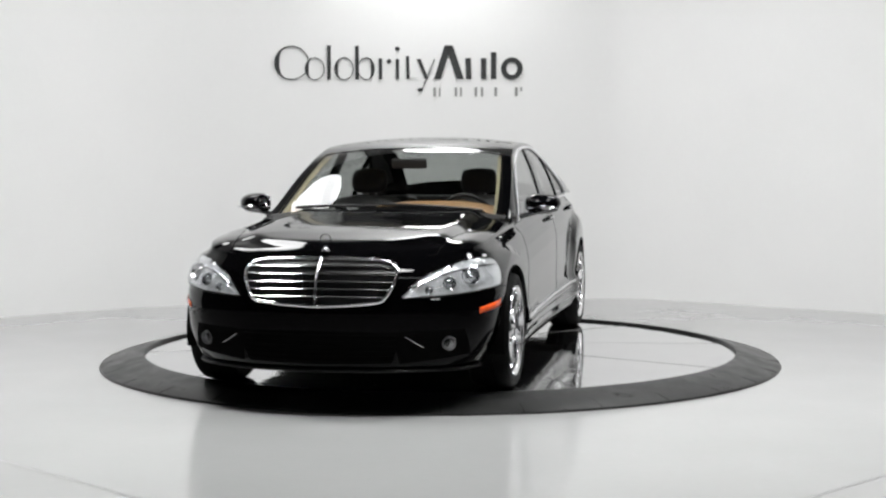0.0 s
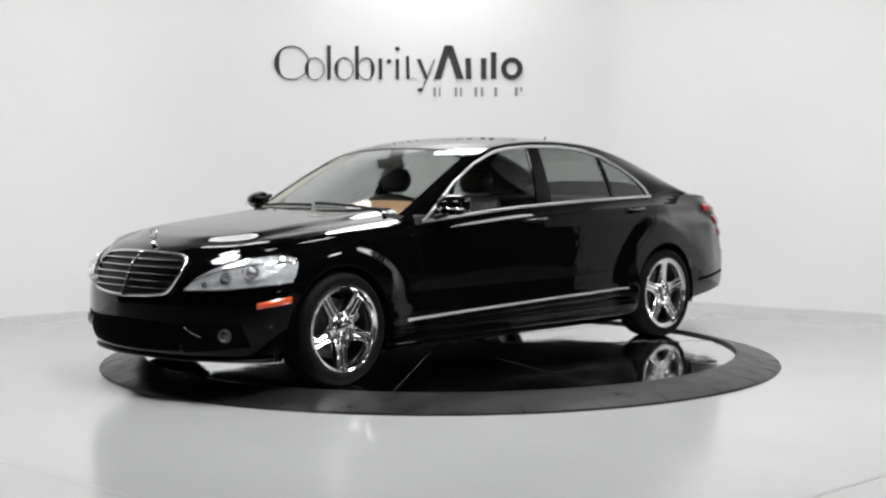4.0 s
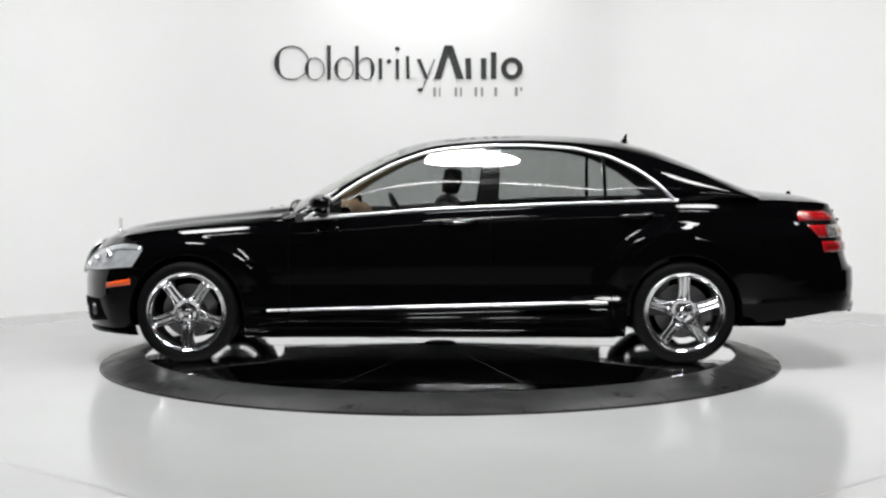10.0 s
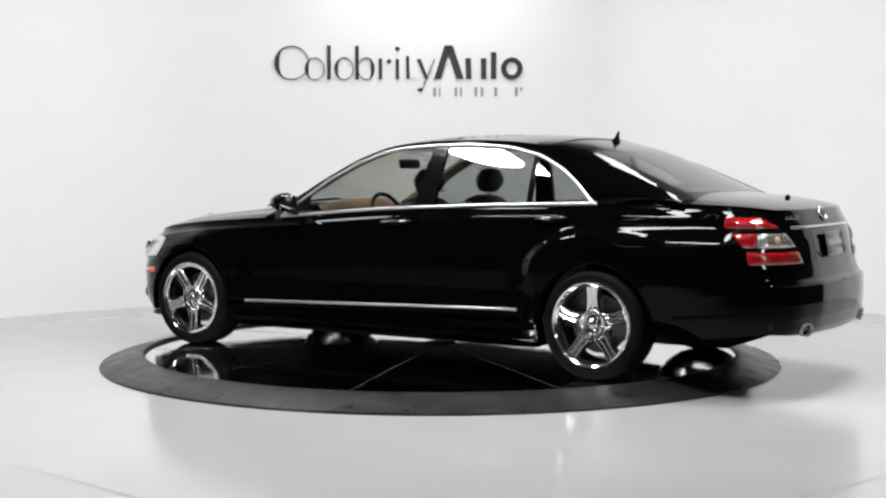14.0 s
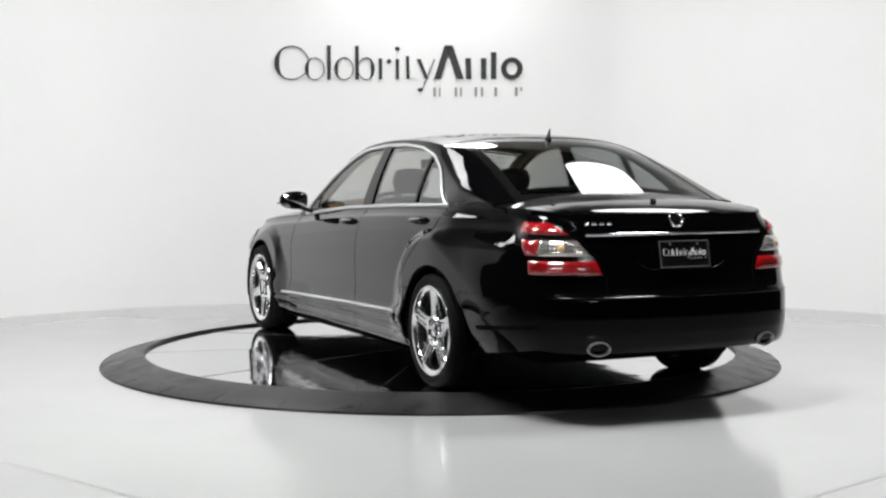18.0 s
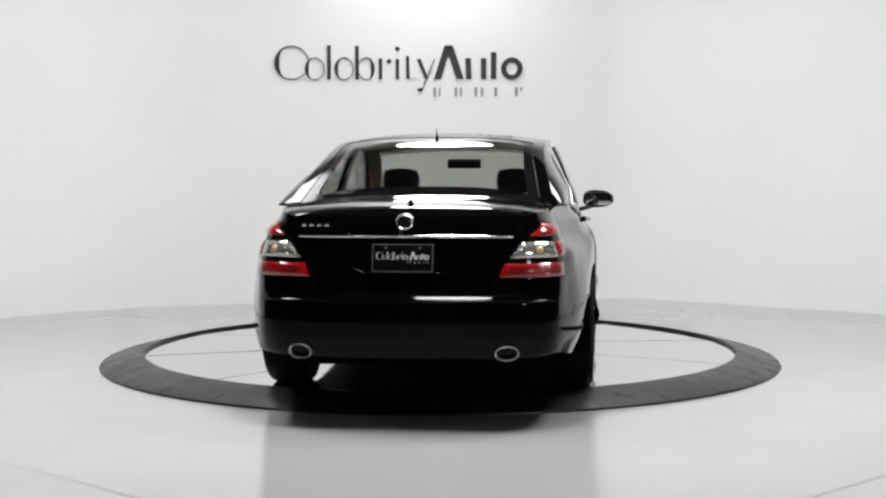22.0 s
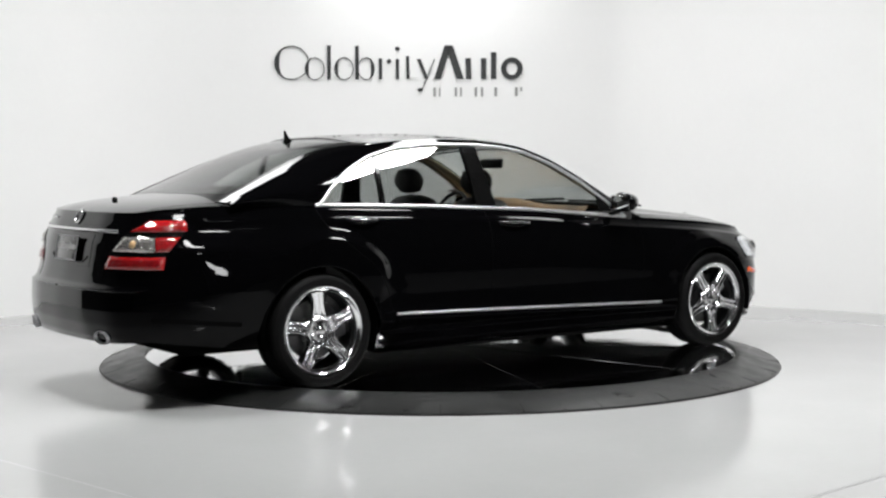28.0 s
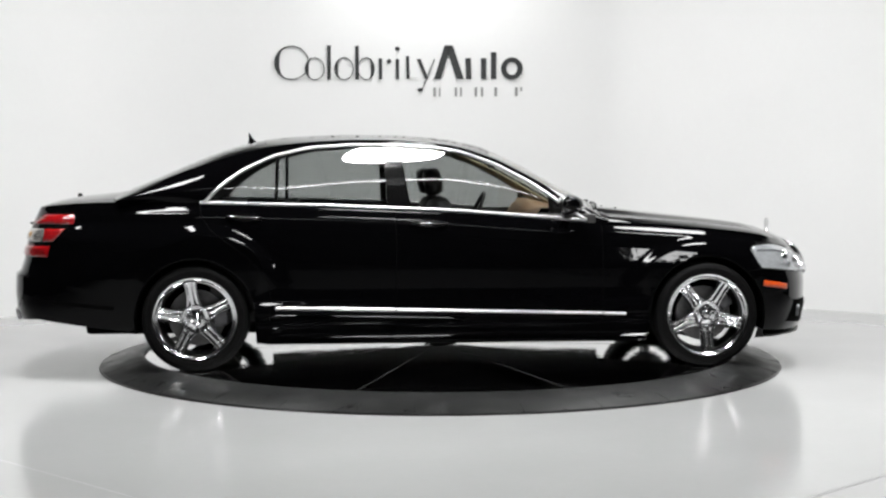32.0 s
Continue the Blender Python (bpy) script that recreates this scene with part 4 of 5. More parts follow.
# bright strips, handles, mirrors
zs = lambda x: np.interp(x, (-1.08, 1.10), (0.392, 0.336))
for k, (sgn, half) in enumerate(((1, "L"), (-1, "R"))):
    for par, xa, xb in ((front_doors[k], 0.926, -0.3565), (rear_doors[k], -0.3635, -1.096)):
        xs = np.linspace(xa, xb, 30)
        part("side_strip", sweep_mesh("side_strip", line_on([(float(s_at(x)), float(zs(x))) for x in xs], 0.004, sgn), 0.006, SATIN, ry=0.009), None, par, "thin chrome strip")
        part("side_moulding", sweep_mesh("side_moulding", line_on([(float(s_at(x)), float(zs(x)) - 0.028) for x in xs], 0.001, sgn), 0.012, PAINT, ry=0.024), None, par)
    part("side_strip", sweep_mesh("side_strip", line_on([(float(s_at(x)), float(zs(x))) for x in np.linspace(1.07, 0.934, 8)], 0.004, sgn), 0.006, SATIN, ry=0.009), None, car, "thin chrome strip")
    for par, xa, xb, z in ((front_doors[k], -0.04, -0.275, 0.900), (rear_doors[k], -1.18, -1.39, 0.942)):
        sa, sb = float(s_at(xa)), float(s_at(xb))
        mid = lambda q: z + 0.010 * (q - 0.5)
        cup = part("handle_recess", patch("handle_recess", const(sa + 0.03), const(sb - 0.03), lambda q: mid(q) - 0.026 * np.sqrt(np.clip(4 * q * (1 - q), 0, 1)), lambda q: mid(q) + 0.020 * np.sqrt(np.clip(4 * q * (1 - q), 0, 1)), 0.001, -0.0, GLOSS_TRIM, half, 20, 8), None, par)
        q = np.linspace(0, 1, 16)
        bar = part("door_handle", sweep_mesh("door_handle", np.concatenate([line_on([(sa + (sb - sa) * t, float(mid(t)))], 0.004 + 0.030 * math.sin(math.pi * t) ** 0.4, sgn) for t in q]), 0.008, PAINT, ry=0.013), None, par, "black handle with a chrome strip")
        part("strip", sweep_mesh("strip", np.concatenate([line_on([(sa + (sb - sa) * t, float(mid(t)) + 0.004)], 0.013 + 0.030 * math.sin(math.pi * t) ** 0.4, sgn) for t in q[1:-1]]), 0.002, SLAT, ry=0.003), None, bar)
    # door mirror
    bm = bmesh.new()
    bmesh.ops.create_uvsphere(bm, u_segments=28, v_segments=18, radius=1)
    for v in bm.verts:
        c = v.co.copy()
        for ax in range(3):
            c[ax] = math.copysign(abs(c[ax]) ** 0.78, c[ax])
        x = c.x * 0.095 if c.x > 0 else c.x * 0.035
        taper = 1 - 0.25 * max(0, c.x)
        v.co = Vector((x - 0.02 * c.y, c.y * 0.112 * taper, c.z * 0.064 * taper * (1 - 0.12 * c.y)))
        v.co.y *= sgn
    if sgn < 0:
        bmesh.ops.reverse_faces(bm, faces=bm.faces[:])
    for f in bm.faces:
        f.smooth = True
    mir = part("door_mirror", bm, PAINT, car, "black door mirror with chrome strip", at=pose(0.70, 0.948 * sgn, 1.016))
    part("mirror_glass", box_bm(-0.046, -0.040, -0.088, 0.088, -0.046, 0.046, 0.002), CHROME, mir)
    arc = [(0.09 * math.cos(a) * (1 if math.cos(a) > 0 else 0.4) + 0.008, sgn * 0.113 * math.sin(a), -0.020) for a in np.linspace(-1.3, 1.3, 20)]
    part("strip", sweep_mesh("strip", arc, 0.004, CHROME, ry=0.008), None, mir, "chrome strip")
    part("stalk", sweep_mesh("stalk", [(0.0, -sgn * 0.04, -0.05), (0.01, -sgn * 0.09, -0.065), (0.015, -sgn * 0.145, -0.08)], 0.035, TRIM, ry=0.016, up=(0, 0, 1)), None, mir)
    # sail panel before the front window
    P = np.zeros((10, 6, 3))
    for i, xx in enumerate(np.linspace(0.822, 0.60, 10)):
        zl = belt(xx)[2] + 0.004
        zu = min(max(float(dlo_up(xx)), zl + 0.002), 1.06)
        for j, b in enumerate(np.linspace(0, 1, 6)):
            P[i, j] = side_pt(xx, v_of(xx, zl + (zu - zl) * b), 0.001)
    part("sail_panel", grid_mesh("sail_panel", P, grid_normals(P, np.array([0, 1.0, 0.3])), np.ones((9, 5), bool), GLOSS_TRIM, half), None, front_doors[k])

# panel gaps: thin dark lines sunk into the paint
def on_deck(P, rows, y):
    """Points of a deck grid at the half-width y(x), along some of its rows."""
    out = []
    for i in rows:
        yy = y(P[i, :, 0].mean())
        k = P[i, ::-1]
        out.append([np.interp(yy, k[:, 1], k[:, c]) for c in range(3)])
    return np.array(out)


rear_cut = [(0.30, -1.135), (0.42, -1.12), (0.52, -1.135), (0.62, -1.19), (0.71, -1.275), (0.80, -1.40), (0.88, -1.50), (0.96, -1.55), (1.015, -1.56)]
for k, (sgn, half) in enumerate(((1, "L"), (-1, "R"))):
    for par, line in ((front_doors[k], [(z, 0.93) for z in np.linspace(0.22, 0.905, 24)]), (front_doors[k], [(z, -0.355) for z in np.linspace(0.22, 0.985, 24)]), (rear_doors[k], rear_cut)):
        zz = np.linspace(line[0][0], line[-1][0], 40)
        pts = [(float(s_at(np.interp(z, [q[0] for q in line], [q[1] for q in line]))), z) for z in zz]
        part("panel_gap", sweep_mesh("panel_gap", line_on(pts, -0.0012, sgn), 0.0026, DARK, n=6, up=(0, 1, 0)), None, par)
    part("panel_gap", sweep_mesh("panel_gap", line_on([(q, float(np.interp(q, (1.10, 1.19), (0.606, 0.598)))) for q in np.linspace(1.10, 1.205, 8)], -0.001, sgn), 0.0026, DARK, n=6), None, car)
    part("panel_gap", sweep_mesh("panel_gap", line_on([(float(tail_in(z)) + 0.02, z) for z in np.linspace(0.965, 0.62, 20)], -0.001, sgn), 0.0026, DARK, n=6, up=(0, 1, 0)), None, boot)
    rows = [i for i in range(len(hood_s)) if 1.0 < HOOD_P[i, 0, 0] < 2.16]
    line = on_deck(HOOD_P, rows, lambda x: np.interp(x, (1.0, 1.5, 2.15), (0.745, 0.70, 0.545)))
    part("panel_gap", sweep_mesh("panel_gap", line * np.array([1, sgn, 1]) - np.array([0, 0, 0.0014]), 0.0028, DARK, n=6), None, car)
    rows = [i for i in range(len(boot_s)) if -2.56 < BOOT_P[i, 0, 0] < -2.05]
    line = on_deck(BOOT_P, rows, lambda x: np.interp(x, (-2.56, -2.05), (0.60, 0.665)))
    part("panel_gap", sweep_mesh("panel_gap", line * np.array([1, sgn, 1]) - np.array([0, 0, 0.0016]), 0.0026, DARK, n=6), None, boot)

# ---- rear ----
def r_at(y):
    """Arc length at the half-width y on the tail."""
    q = np.linspace(0, 0.9, 400)
    return S_END - float(np.interp(y, cy(S_END - q), q))


for half, sgn in (("L", 1), ("R", -1)):
    lamp = part("tail_light", patch("tail_light", by_z(tail_in, 0.694, 0.968), by_z(tail_out, 0.694, 0.968), const(0.694), const(0.968), 0.002, 0.0, GLOSS_TRIM, half, 30, 24), None, car, "red and clear tail light in three bands")
    for nm, z0, z1, sa, sb, material, lab in (("red_band", 0.702, 0.770, tail_in, tail_out, RED_LENS, "red brake lamp band"),
                                              ("clear_band", 0.796, 0.874, tail_in, lambda z: 5.592 + 0 * z, CLEAR_LENS, "clear reversing lamp band"),
                                              ("red_corner", 0.796, 0.874, lambda z: 5.588 + 0 * z, tail_out, RED_LENS, "red lamp corner"),
                                              ("red_band", 0.902, 0.962, tail_in, tail_out, RED_LENS, "red upper lamp band")):
        band = part(nm, patch(nm, by_z(sa, z0, z1), by_z(sb, z0, z1), const(z0), const(z1), 0.004, 0.012, material, half, 26, 10), None, lamp, lab)
        if nm == "clear_band":
            p, n = surf(5.75, 0.836, 0.010), surf_normal(5.75, 0.836)
            part("bulb", lathe_mesh("bulb", [(0.0, 0.014), (0.012, 0.011), (0.024, 0.002)], AMBER_BULB, n=24), None, band, at=align((p[0], p[1] * sgn, p[2]), (n[0], n[1] * sgn, n[2])))
        for k in range(1, 4):
            z = z0 + (z1 - z0) * k / 4
            part("lens_rib", sweep_mesh("lens_rib", line_on([(float(sa(z)) + (float(sb(z)) - float(sa(z))) * q, z) for q in np.linspace(0.06, 0.94, 14)], 0.0155, sgn), 0.0016, material), None, band)
    # exhaust tip
    verts, faces = lathe([(0.058, -0.10), (0.062, 0.0), (0.060, 0.006), (0.054, 0.004), (0.050, -0.02), (0.048, -0.09), (0.0, -0.09)], 40, "x")
    verts = [(-x, y, z * 0.62) for x, y, z in verts]
    pipe = part("exhaust_tip", mesh_from("exhaust_tip", verts, [tuple(reversed(f)) for f in faces], STEEL), None, car, "oval chrome exhaust tip", at=align_x(surf(r_at(0.52), 0.330, 0.010) * np.array([1, sgn, 1]), surf_normal(r_at(0.52), 0.345) * np.array([1, sgn, 1])))
    verts, faces = lathe([(0.0, 0.0), (0.049, 0.0)], 30, "x")
    part("bore", mesh_from("bore", [(0.012, y, z * 0.6) for x, y, z in verts], faces, DARK), None, pipe)
    part("bumper_slot", patch("bumper_slot", const(5.12), const(5.62), lin(0.380, 0.426), lin(0.404, 0.446), 0.002, 0.0, DARK, half, 20, 4), None, car)
    xs = np.linspace(0.03, 0.80, 26)
    part("bumper_crease", sweep_mesh("bumper_crease", line_on([(S_END - q, 0.586) for q in xs], 0.0, sgn), 0.006, PAINT), None, car)

part("plate_recess", patch("plate_recess", const(S_END - 0.30), const(S_END), const(0.700), const(0.882), 0.002, 0.0, PAINT, "LR", 16, 8), None, boot)
dip = lambda q: 0.765 - 0.043 * min(1.0, (0.27 - abs(q)) / 0.07) ** 0.6
part("recess_edge", sweep_mesh("recess_edge", [surf(S_END - abs(q), dip(q), 0.003) * np.array([1, math.copysign(1, q), 1]) for q in np.linspace(-0.265, 0.265, 45)], 0.0045, PAINT), None, boot)
part("lid_strip", sweep_mesh("lid_strip", [surf(S_END - abs(q), 0.902, 0.010) * np.array([1, math.copysign(1, q), 1]) for q in np.linspace(-0.57, 0.57, 41)], 0.008, CHROME, ry=0.009), None, boot, "chrome strip above the plate")
plate = part("number_plate", box_bm(-0.004, 0.004, -0.153, 0.153, -0.070, 0.070, 0.003), PLATE_BLACK, car, "black dealer plate with a white line of bars", at=pose(-2.717, 0.0, 0.797, 0, 10.5, 0))
for y0, y1, z0, z1 in ((-0.153, 0.153, 0.064, 0.070), (-0.153, 0.153, -0.070, -0.064), (-0.153, -0.147, -0.07, 0.07), (0.147, 0.153, -0.07, 0.07)):
    part("frame_edge", box_bm(-0.0075, -0.003, y0, y1, z0, z1), STEEL, plate)
for y, z in ((0.085, 0.052), (-0.085, 0.052)):
    part("plate_screw", lathe_mesh("plate_screw", [(0.0, -0.008), (0.005, -0.007), (0.006, -0.004)], STEEL, n=12, axis="x"), None, plate, at=pose(0, y, z))
p, n = surf(S_END, 0.972, 0.004), surf_normal(S_END, 0.972)
emblem = part("boot_emblem", lathe_mesh("boot_emblem", [(0.0405 + 0.0055 * math.cos(a), 0.003 + 0.0055 * math.sin(a)) for a in np.linspace(math.pi, 0, 9)], RIM_METAL, n=44), None, boot, "round chrome emblem", at=align(p, n))
part("disc", lathe_mesh("disc", [(0.0, 0.002), (0.036, 0.002)], GLOSS_TRIM, n=32), None, emblem)
for q in range(4):
    pts = [surf(S_END - (0.565 - 0.044 * q - d), 0.958, 0.005) for d in (0.0, 0.013, 0.026)]
    part("badge_bar", sweep_mesh("badge_bar", pts, 0.003, CHROME, ry=0.010), None, boot, "plain chrome badge bar")
part("lock_knob", lathe_mesh("lock_knob", [(0.0, 0.016), (0.010, 0.014), (0.016, 0.008), (0.018, -0.01)], GLOSS_TRIM, n=24, axis="z"), None, boot, at=pose(-2.43, 0, float(zc_boot(-2.43)) + 0.002))
# aerial fin on the roof
fin = [(-1.255, 0.0, 0.0), (-1.28, 0.0, 0.016), (-1.302, 0.0, 0.046), (-1.312, 0.0, 0.048), (-1.310, 0.0, 0.016), (-1.32, 0.0, -0.02)]
verts = []
for sg in (0.011, -0.011):
    for x, _, z in fin:
        verts.append((x, sg * 0.6 * (1 - z / 0.062), z * 1.3 + 1.416))
k = len(fin)
part("roof_aerial", mesh_from("roof_aerial", verts, [tuple(range(k)), tuple(reversed(range(k, 2 * k)))] + [(i, k + i, k + i + 1, i + 1) for i in range(k - 1)], GLOSS_TRIM, smooth=False), None, car)
# cowl, wipers, washer jets
wv = np.linspace(0, 0.98, 24)
P = np.stack([top_pt(np.full(24, 0.985), wv, 0.006), top_pt(np.full(24, 0.935), wv, 0.005)])
part("cowl", grid_mesh("cowl", P, grid_normals(P, np.array([0, 0, 1.0])), np.ones((1, 23), bool), TRIM, "LR"), None, car)
for y0, y1 in ((0.60, -0.02), (-0.05, -0.58)):
    part("wiper", sweep_mesh("wiper", [top_pt(0.925 - 0.02 * t, abs(y0 + (y1 - y0) * t) / 0.75, 0.014) * np.array([1, math.copysign(1, y0 + (y1 - y0) * t), 1]) for t in np.linspace(0, 1, 20)], 0.008, TRIM, ry=0.009), None, car)
for y in (0.25, -0.25):
    part("washer_jet", lathe_mesh("washer_jet", [(0.0, 0.009), (0.008, 0.008), (0.012, 0.0)], TRIM, n=16, axis="z"), None, car, at=pose(1.13, y, float(zc_hood(1.13)) - 0.006))

# ---- cabin ----
lin_top = ~(screen_f | screen_r)
# cream linings ahead of the B-pillar; rear ones take the dark leather colour
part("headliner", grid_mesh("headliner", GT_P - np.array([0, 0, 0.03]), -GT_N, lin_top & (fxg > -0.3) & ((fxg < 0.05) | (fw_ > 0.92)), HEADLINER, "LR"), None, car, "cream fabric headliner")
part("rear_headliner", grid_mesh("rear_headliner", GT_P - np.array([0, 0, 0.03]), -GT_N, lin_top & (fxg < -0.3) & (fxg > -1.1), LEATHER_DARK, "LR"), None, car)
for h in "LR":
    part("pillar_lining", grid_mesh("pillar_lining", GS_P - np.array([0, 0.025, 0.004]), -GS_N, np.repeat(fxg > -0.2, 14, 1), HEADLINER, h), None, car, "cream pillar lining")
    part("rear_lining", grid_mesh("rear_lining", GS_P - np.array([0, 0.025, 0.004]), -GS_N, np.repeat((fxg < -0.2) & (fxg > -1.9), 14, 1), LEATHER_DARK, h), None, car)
for sgn in (1, -1):
    line = [top_pt(x, 0.915, -0.030) * np.array([1, sgn, 1]) for x in np.linspace(0.90, 0.10, 20)]
    part("pillar_lining", sweep_mesh("pillar_lining", line, 0.034, PILLAR_CLOTH, ry=0.016), None, car, "cream pillar lining")
part("cabin_floor", box_bm(-1.9, 1.1, -0.84, 0.84, 0.30, 0.36), LEATHER_DARK, car)
part("bulkhead", box_bm(0.98, 1.04, -0.80, 0.80, 0.32, 0.90, 0.01), DARK, car)
part("parcel_shelf", box_bm(-2.0, -1.36, -0.70, 0.70, 0.98, 1.02, 0.01), LEATHER_DARK, car)
for sgn in (1, -1):
    part("door_lining", box_bm(-1.5, 0.9, 0.79 * sgn - 0.015, 0.79 * sgn + 0.015, 0.34, 0.955, 0.01), LEATHER_DARK, car)


def dash():
    v = np.linspace(0, 1, 12)
    y = np.linspace(-0.74, 0.74, 41)
    P = np.zeros((41, 12, 3))
    for i, a in enumerate(y):
        hump = 0.042 * math.exp(-((a - 0.24) / 0.34) ** 4)
        for j, b in enumerate(v):
            x = 0.93 - 0.45 * b
            z = 0.955 + 0.035 * math.sin(math.pi * min(b * 0.62, 1)) + hump * np.interp(b, (0.3, 0.75, 1), (0, 1, 0.9)) - np.interp(b, (0.86, 1), (0, 0.16))
            P[i, j] = (x, a, z)
    return P


DP = dash()
verts = [tuple(q) for q in DP.reshape(-1, 3)]
part("dashboard", mesh_from("dashboard", verts, [(i * 12 + j, i * 12 + j + 1, (i + 1) * 12 + j + 1, (i + 1) * 12 + j) for i in range(40) for j in range(11)], LEATHER_TAN), None, car, "tan leather dashboard")
part("dash_front", box_bm(0.44, 0.52, -0.74, 0.74, 0.55, 0.86, 0.03), LEATHER_DARK, car)
sw = part("steering_wheel", lathe_mesh("steering_wheel", [(0.180 + 0.014 * math.cos(a), 0.014 * math.sin(a)) for a in np.linspace(0, 2 * math.pi, 12, endpoint=False)], LEATHER_DARK, n=40, axis="x", close=True), None, car,
          at=pose(0.24, 0.37, 0.90, 0, 24, 0))
part("airbag_boss", box_bm(-0.02, 0.03, -0.07, 0.07, -0.06, 0.05, 0.02), LEATHER_DARK, sw)
for a in (0, 180, 270):
    part("wheel_spoke", box_bm(-0.008, 0.010, 0.05, 0.175, -0.018, 0.018, 0.006), LEATHER_DARK, sw, at=pose(0, 0, 0, a, 0, 0))


def soft_box(dx, dy, dz, bulge=0.2):
    """Cushion: box with rounded edges and swollen faces."""
    bm = bmesh.new()
    bmesh.ops.create_cube(bm, size=1)
    bmesh.ops.subdivide_edges(bm, edges=bm.edges[:], cuts=7, use_grid_fill=True)
    for v in bm.verts:
        c = v.co * 2
        f = [math.copysign(abs(q) ** 1.0, q) for q in c]
        k = [math.sqrt(max(0, 1 - f[(i + 1) % 3] ** 2 * 0.5 * bulge * 2 - f[(i + 2) % 3] ** 2 * 0.5 * bulge * 2)) for i in range(3)]
        v.co = Vector((f[0] * k[0] * dx, f[1] * k[1] * dy, f[2] * k[2] * dz))
    for f in bm.faces:
        f.smooth = True
    return bm


def seat(x, y, w, top, rest_w, rest_h):
    base = part("seat", soft_box(0.27, w, 0.10), LEATHER_DARK, car, "dark leather seat with headrest", at=pose(x + 0.30, y, 0.52))
    part("backrest", soft_box(0.085, w, 0.33), LEATHER_DARK, base, at=pose(-0.36, 0, top - 0.85, 0, -14, 0))
    for q in (-0.05, 0.05):
        part("headrest_post", lathe_mesh("headrest_post", [(0.006, -0.05), (0.006, 0.09)], STEEL, n=8, axis="z"), None, base, at=pose(-0.445, q, top - 0.56))
    part("headrest", soft_box(0.062, rest_w, rest_h, 0.3), LEATHER_DARK, base, at=pose(-0.46, 0, top - 0.52 + rest_h, 0, -10, 0))


for y in (0.39, -0.39):
    seat(0.06, y, 0.26, 1.065, 0.128, 0.088)
for y in (0.38, -0.38):
    seat(-0.88, y, 0.34, 0.93, 0.12, 0.05)
part("interior_mirror", box_bm(-0.012, 0.012, -0.12, 0.12, -0.034, 0.034, 0.012), LEATHER_DARK, car, at=pose(0.33, 0, 1.272, 0, 12, 0))

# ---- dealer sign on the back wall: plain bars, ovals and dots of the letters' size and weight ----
def oval(cx_, cy_, rx, ry, left, right, thin, n=40):
    """Oval hoop whose stroke swells to the left and to the right; rows of inner and outer points."""
    rows = []
    for i in range(n):
        a = 2 * math.pi * i / n
        c, q = math.cos(a), math.sin(a)
        w = thin + (right - thin) * max(0, c) ** 2 + (left - thin) * max(0, -c) ** 2
        rows.append(((cx_ + rx * c, cy_ + ry * q), (cx_ + (rx - w) * c, cy_ + (ry - thin if w > thin else ry - w) * q)))
    return rows


def slab(rows, to, depth, closed=True):
    """Raised shape from rows of outer and inner outline points."""
    bm = bmesh.new()
    n = len(rows)
    ring_ = [[bm.verts.new(to(*o, 0)), bm.verts.new(to(*i, 0)), bm.verts.new(to(*i, depth)), bm.verts.new(to(*o, depth))] for o, i in rows]
    for k in range(n if closed else n - 1):
        p, q = ring_[k], ring_[(k + 1) % n]
        for u in range(4):
            v = (u + 1) % 4
            bm.faces.new((p[u], p[v], q[v], q[u]))
    if not closed:
        bm.faces.new(ring_[0])
        bm.faces.new(list(reversed(ring_[-1])))
    bmesh.ops.recalc_face_normals(bm, faces=bm.faces[:])
    return bm


def bar(x0, y0, x1, y1, w):
    """Straight stroke of even width w (measured across), from its top to its foot."""
    return [((x0 - w / 2, y0), (x0 + w / 2, y0)), ((x1 - w / 2, y1), (x1 + w / 2, y1))]


def word_shapes():
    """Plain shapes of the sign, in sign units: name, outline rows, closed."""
    thin = [("hoop", oval(515, 111.5, 30, 30, 9, 1.2, 1.8), True), ("hoop", oval(555, 122, 17, 20, 6.5, 1.2, 1.5), True), ("bar", bar(580, 81, 580, 141, 6), False),
            ("hoop", oval(606, 122, 17, 20, 6.5, 1.2, 1.5), True), ("bar", bar(629, 82, 629, 141, 6), False), ("hoop", oval(645, 122, 15, 20, 1.2, 6.5, 1.5), True),
            ("bar", bar(670, 104, 670, 141, 6), False), ("dot", oval(685, 109, 4.2, 4.2, 4, 4, 4), True), ("bar", bar(700, 105, 700, 141, 6), False), ("dot", oval(700, 87, 4, 4, 3.8, 3.8, 3.8), True),
            ("bar", bar(718, 100, 719, 140, 5.5), False), ("foot", bar(721, 138.5, 733, 138, 3), False), ("bar", bar(738, 105, 752, 140, 6), False), ("hair", bar(766, 105, 744, 158, 1.6), False), ("dot", oval(740, 160, 4.6, 3.4, 4.4, 4.4, 3.2), True)]
    bold = [("bold_bar", bar(790, 81, 771, 141, 12), False), ("bold_bar", bar(792, 81, 812, 141, 13), False), ("bold_bar", bar(826, 104, 827, 141, 9.5), False), ("bold_bar", bar(854, 104, 854, 141, 9.5), False),
            ("bold_bar", bar(872, 93, 872, 141, 9.5), False), ("bold_hoop", oval(905, 122.5, 19.5, 20, 9.5, 9.5, 8.5), True)]
    grey = [("small_bar", bar(x, 156, x, 172, w), False) for x, w in ((766, 4), (775, 2), (804, 4), (813, 3), (840, 4), (851, 3.5), (876, 4.5), (913, 4.5))] + [("small_bar", bar(922, 156, 922, 163, 3), False)]
    return thin, bold, grey


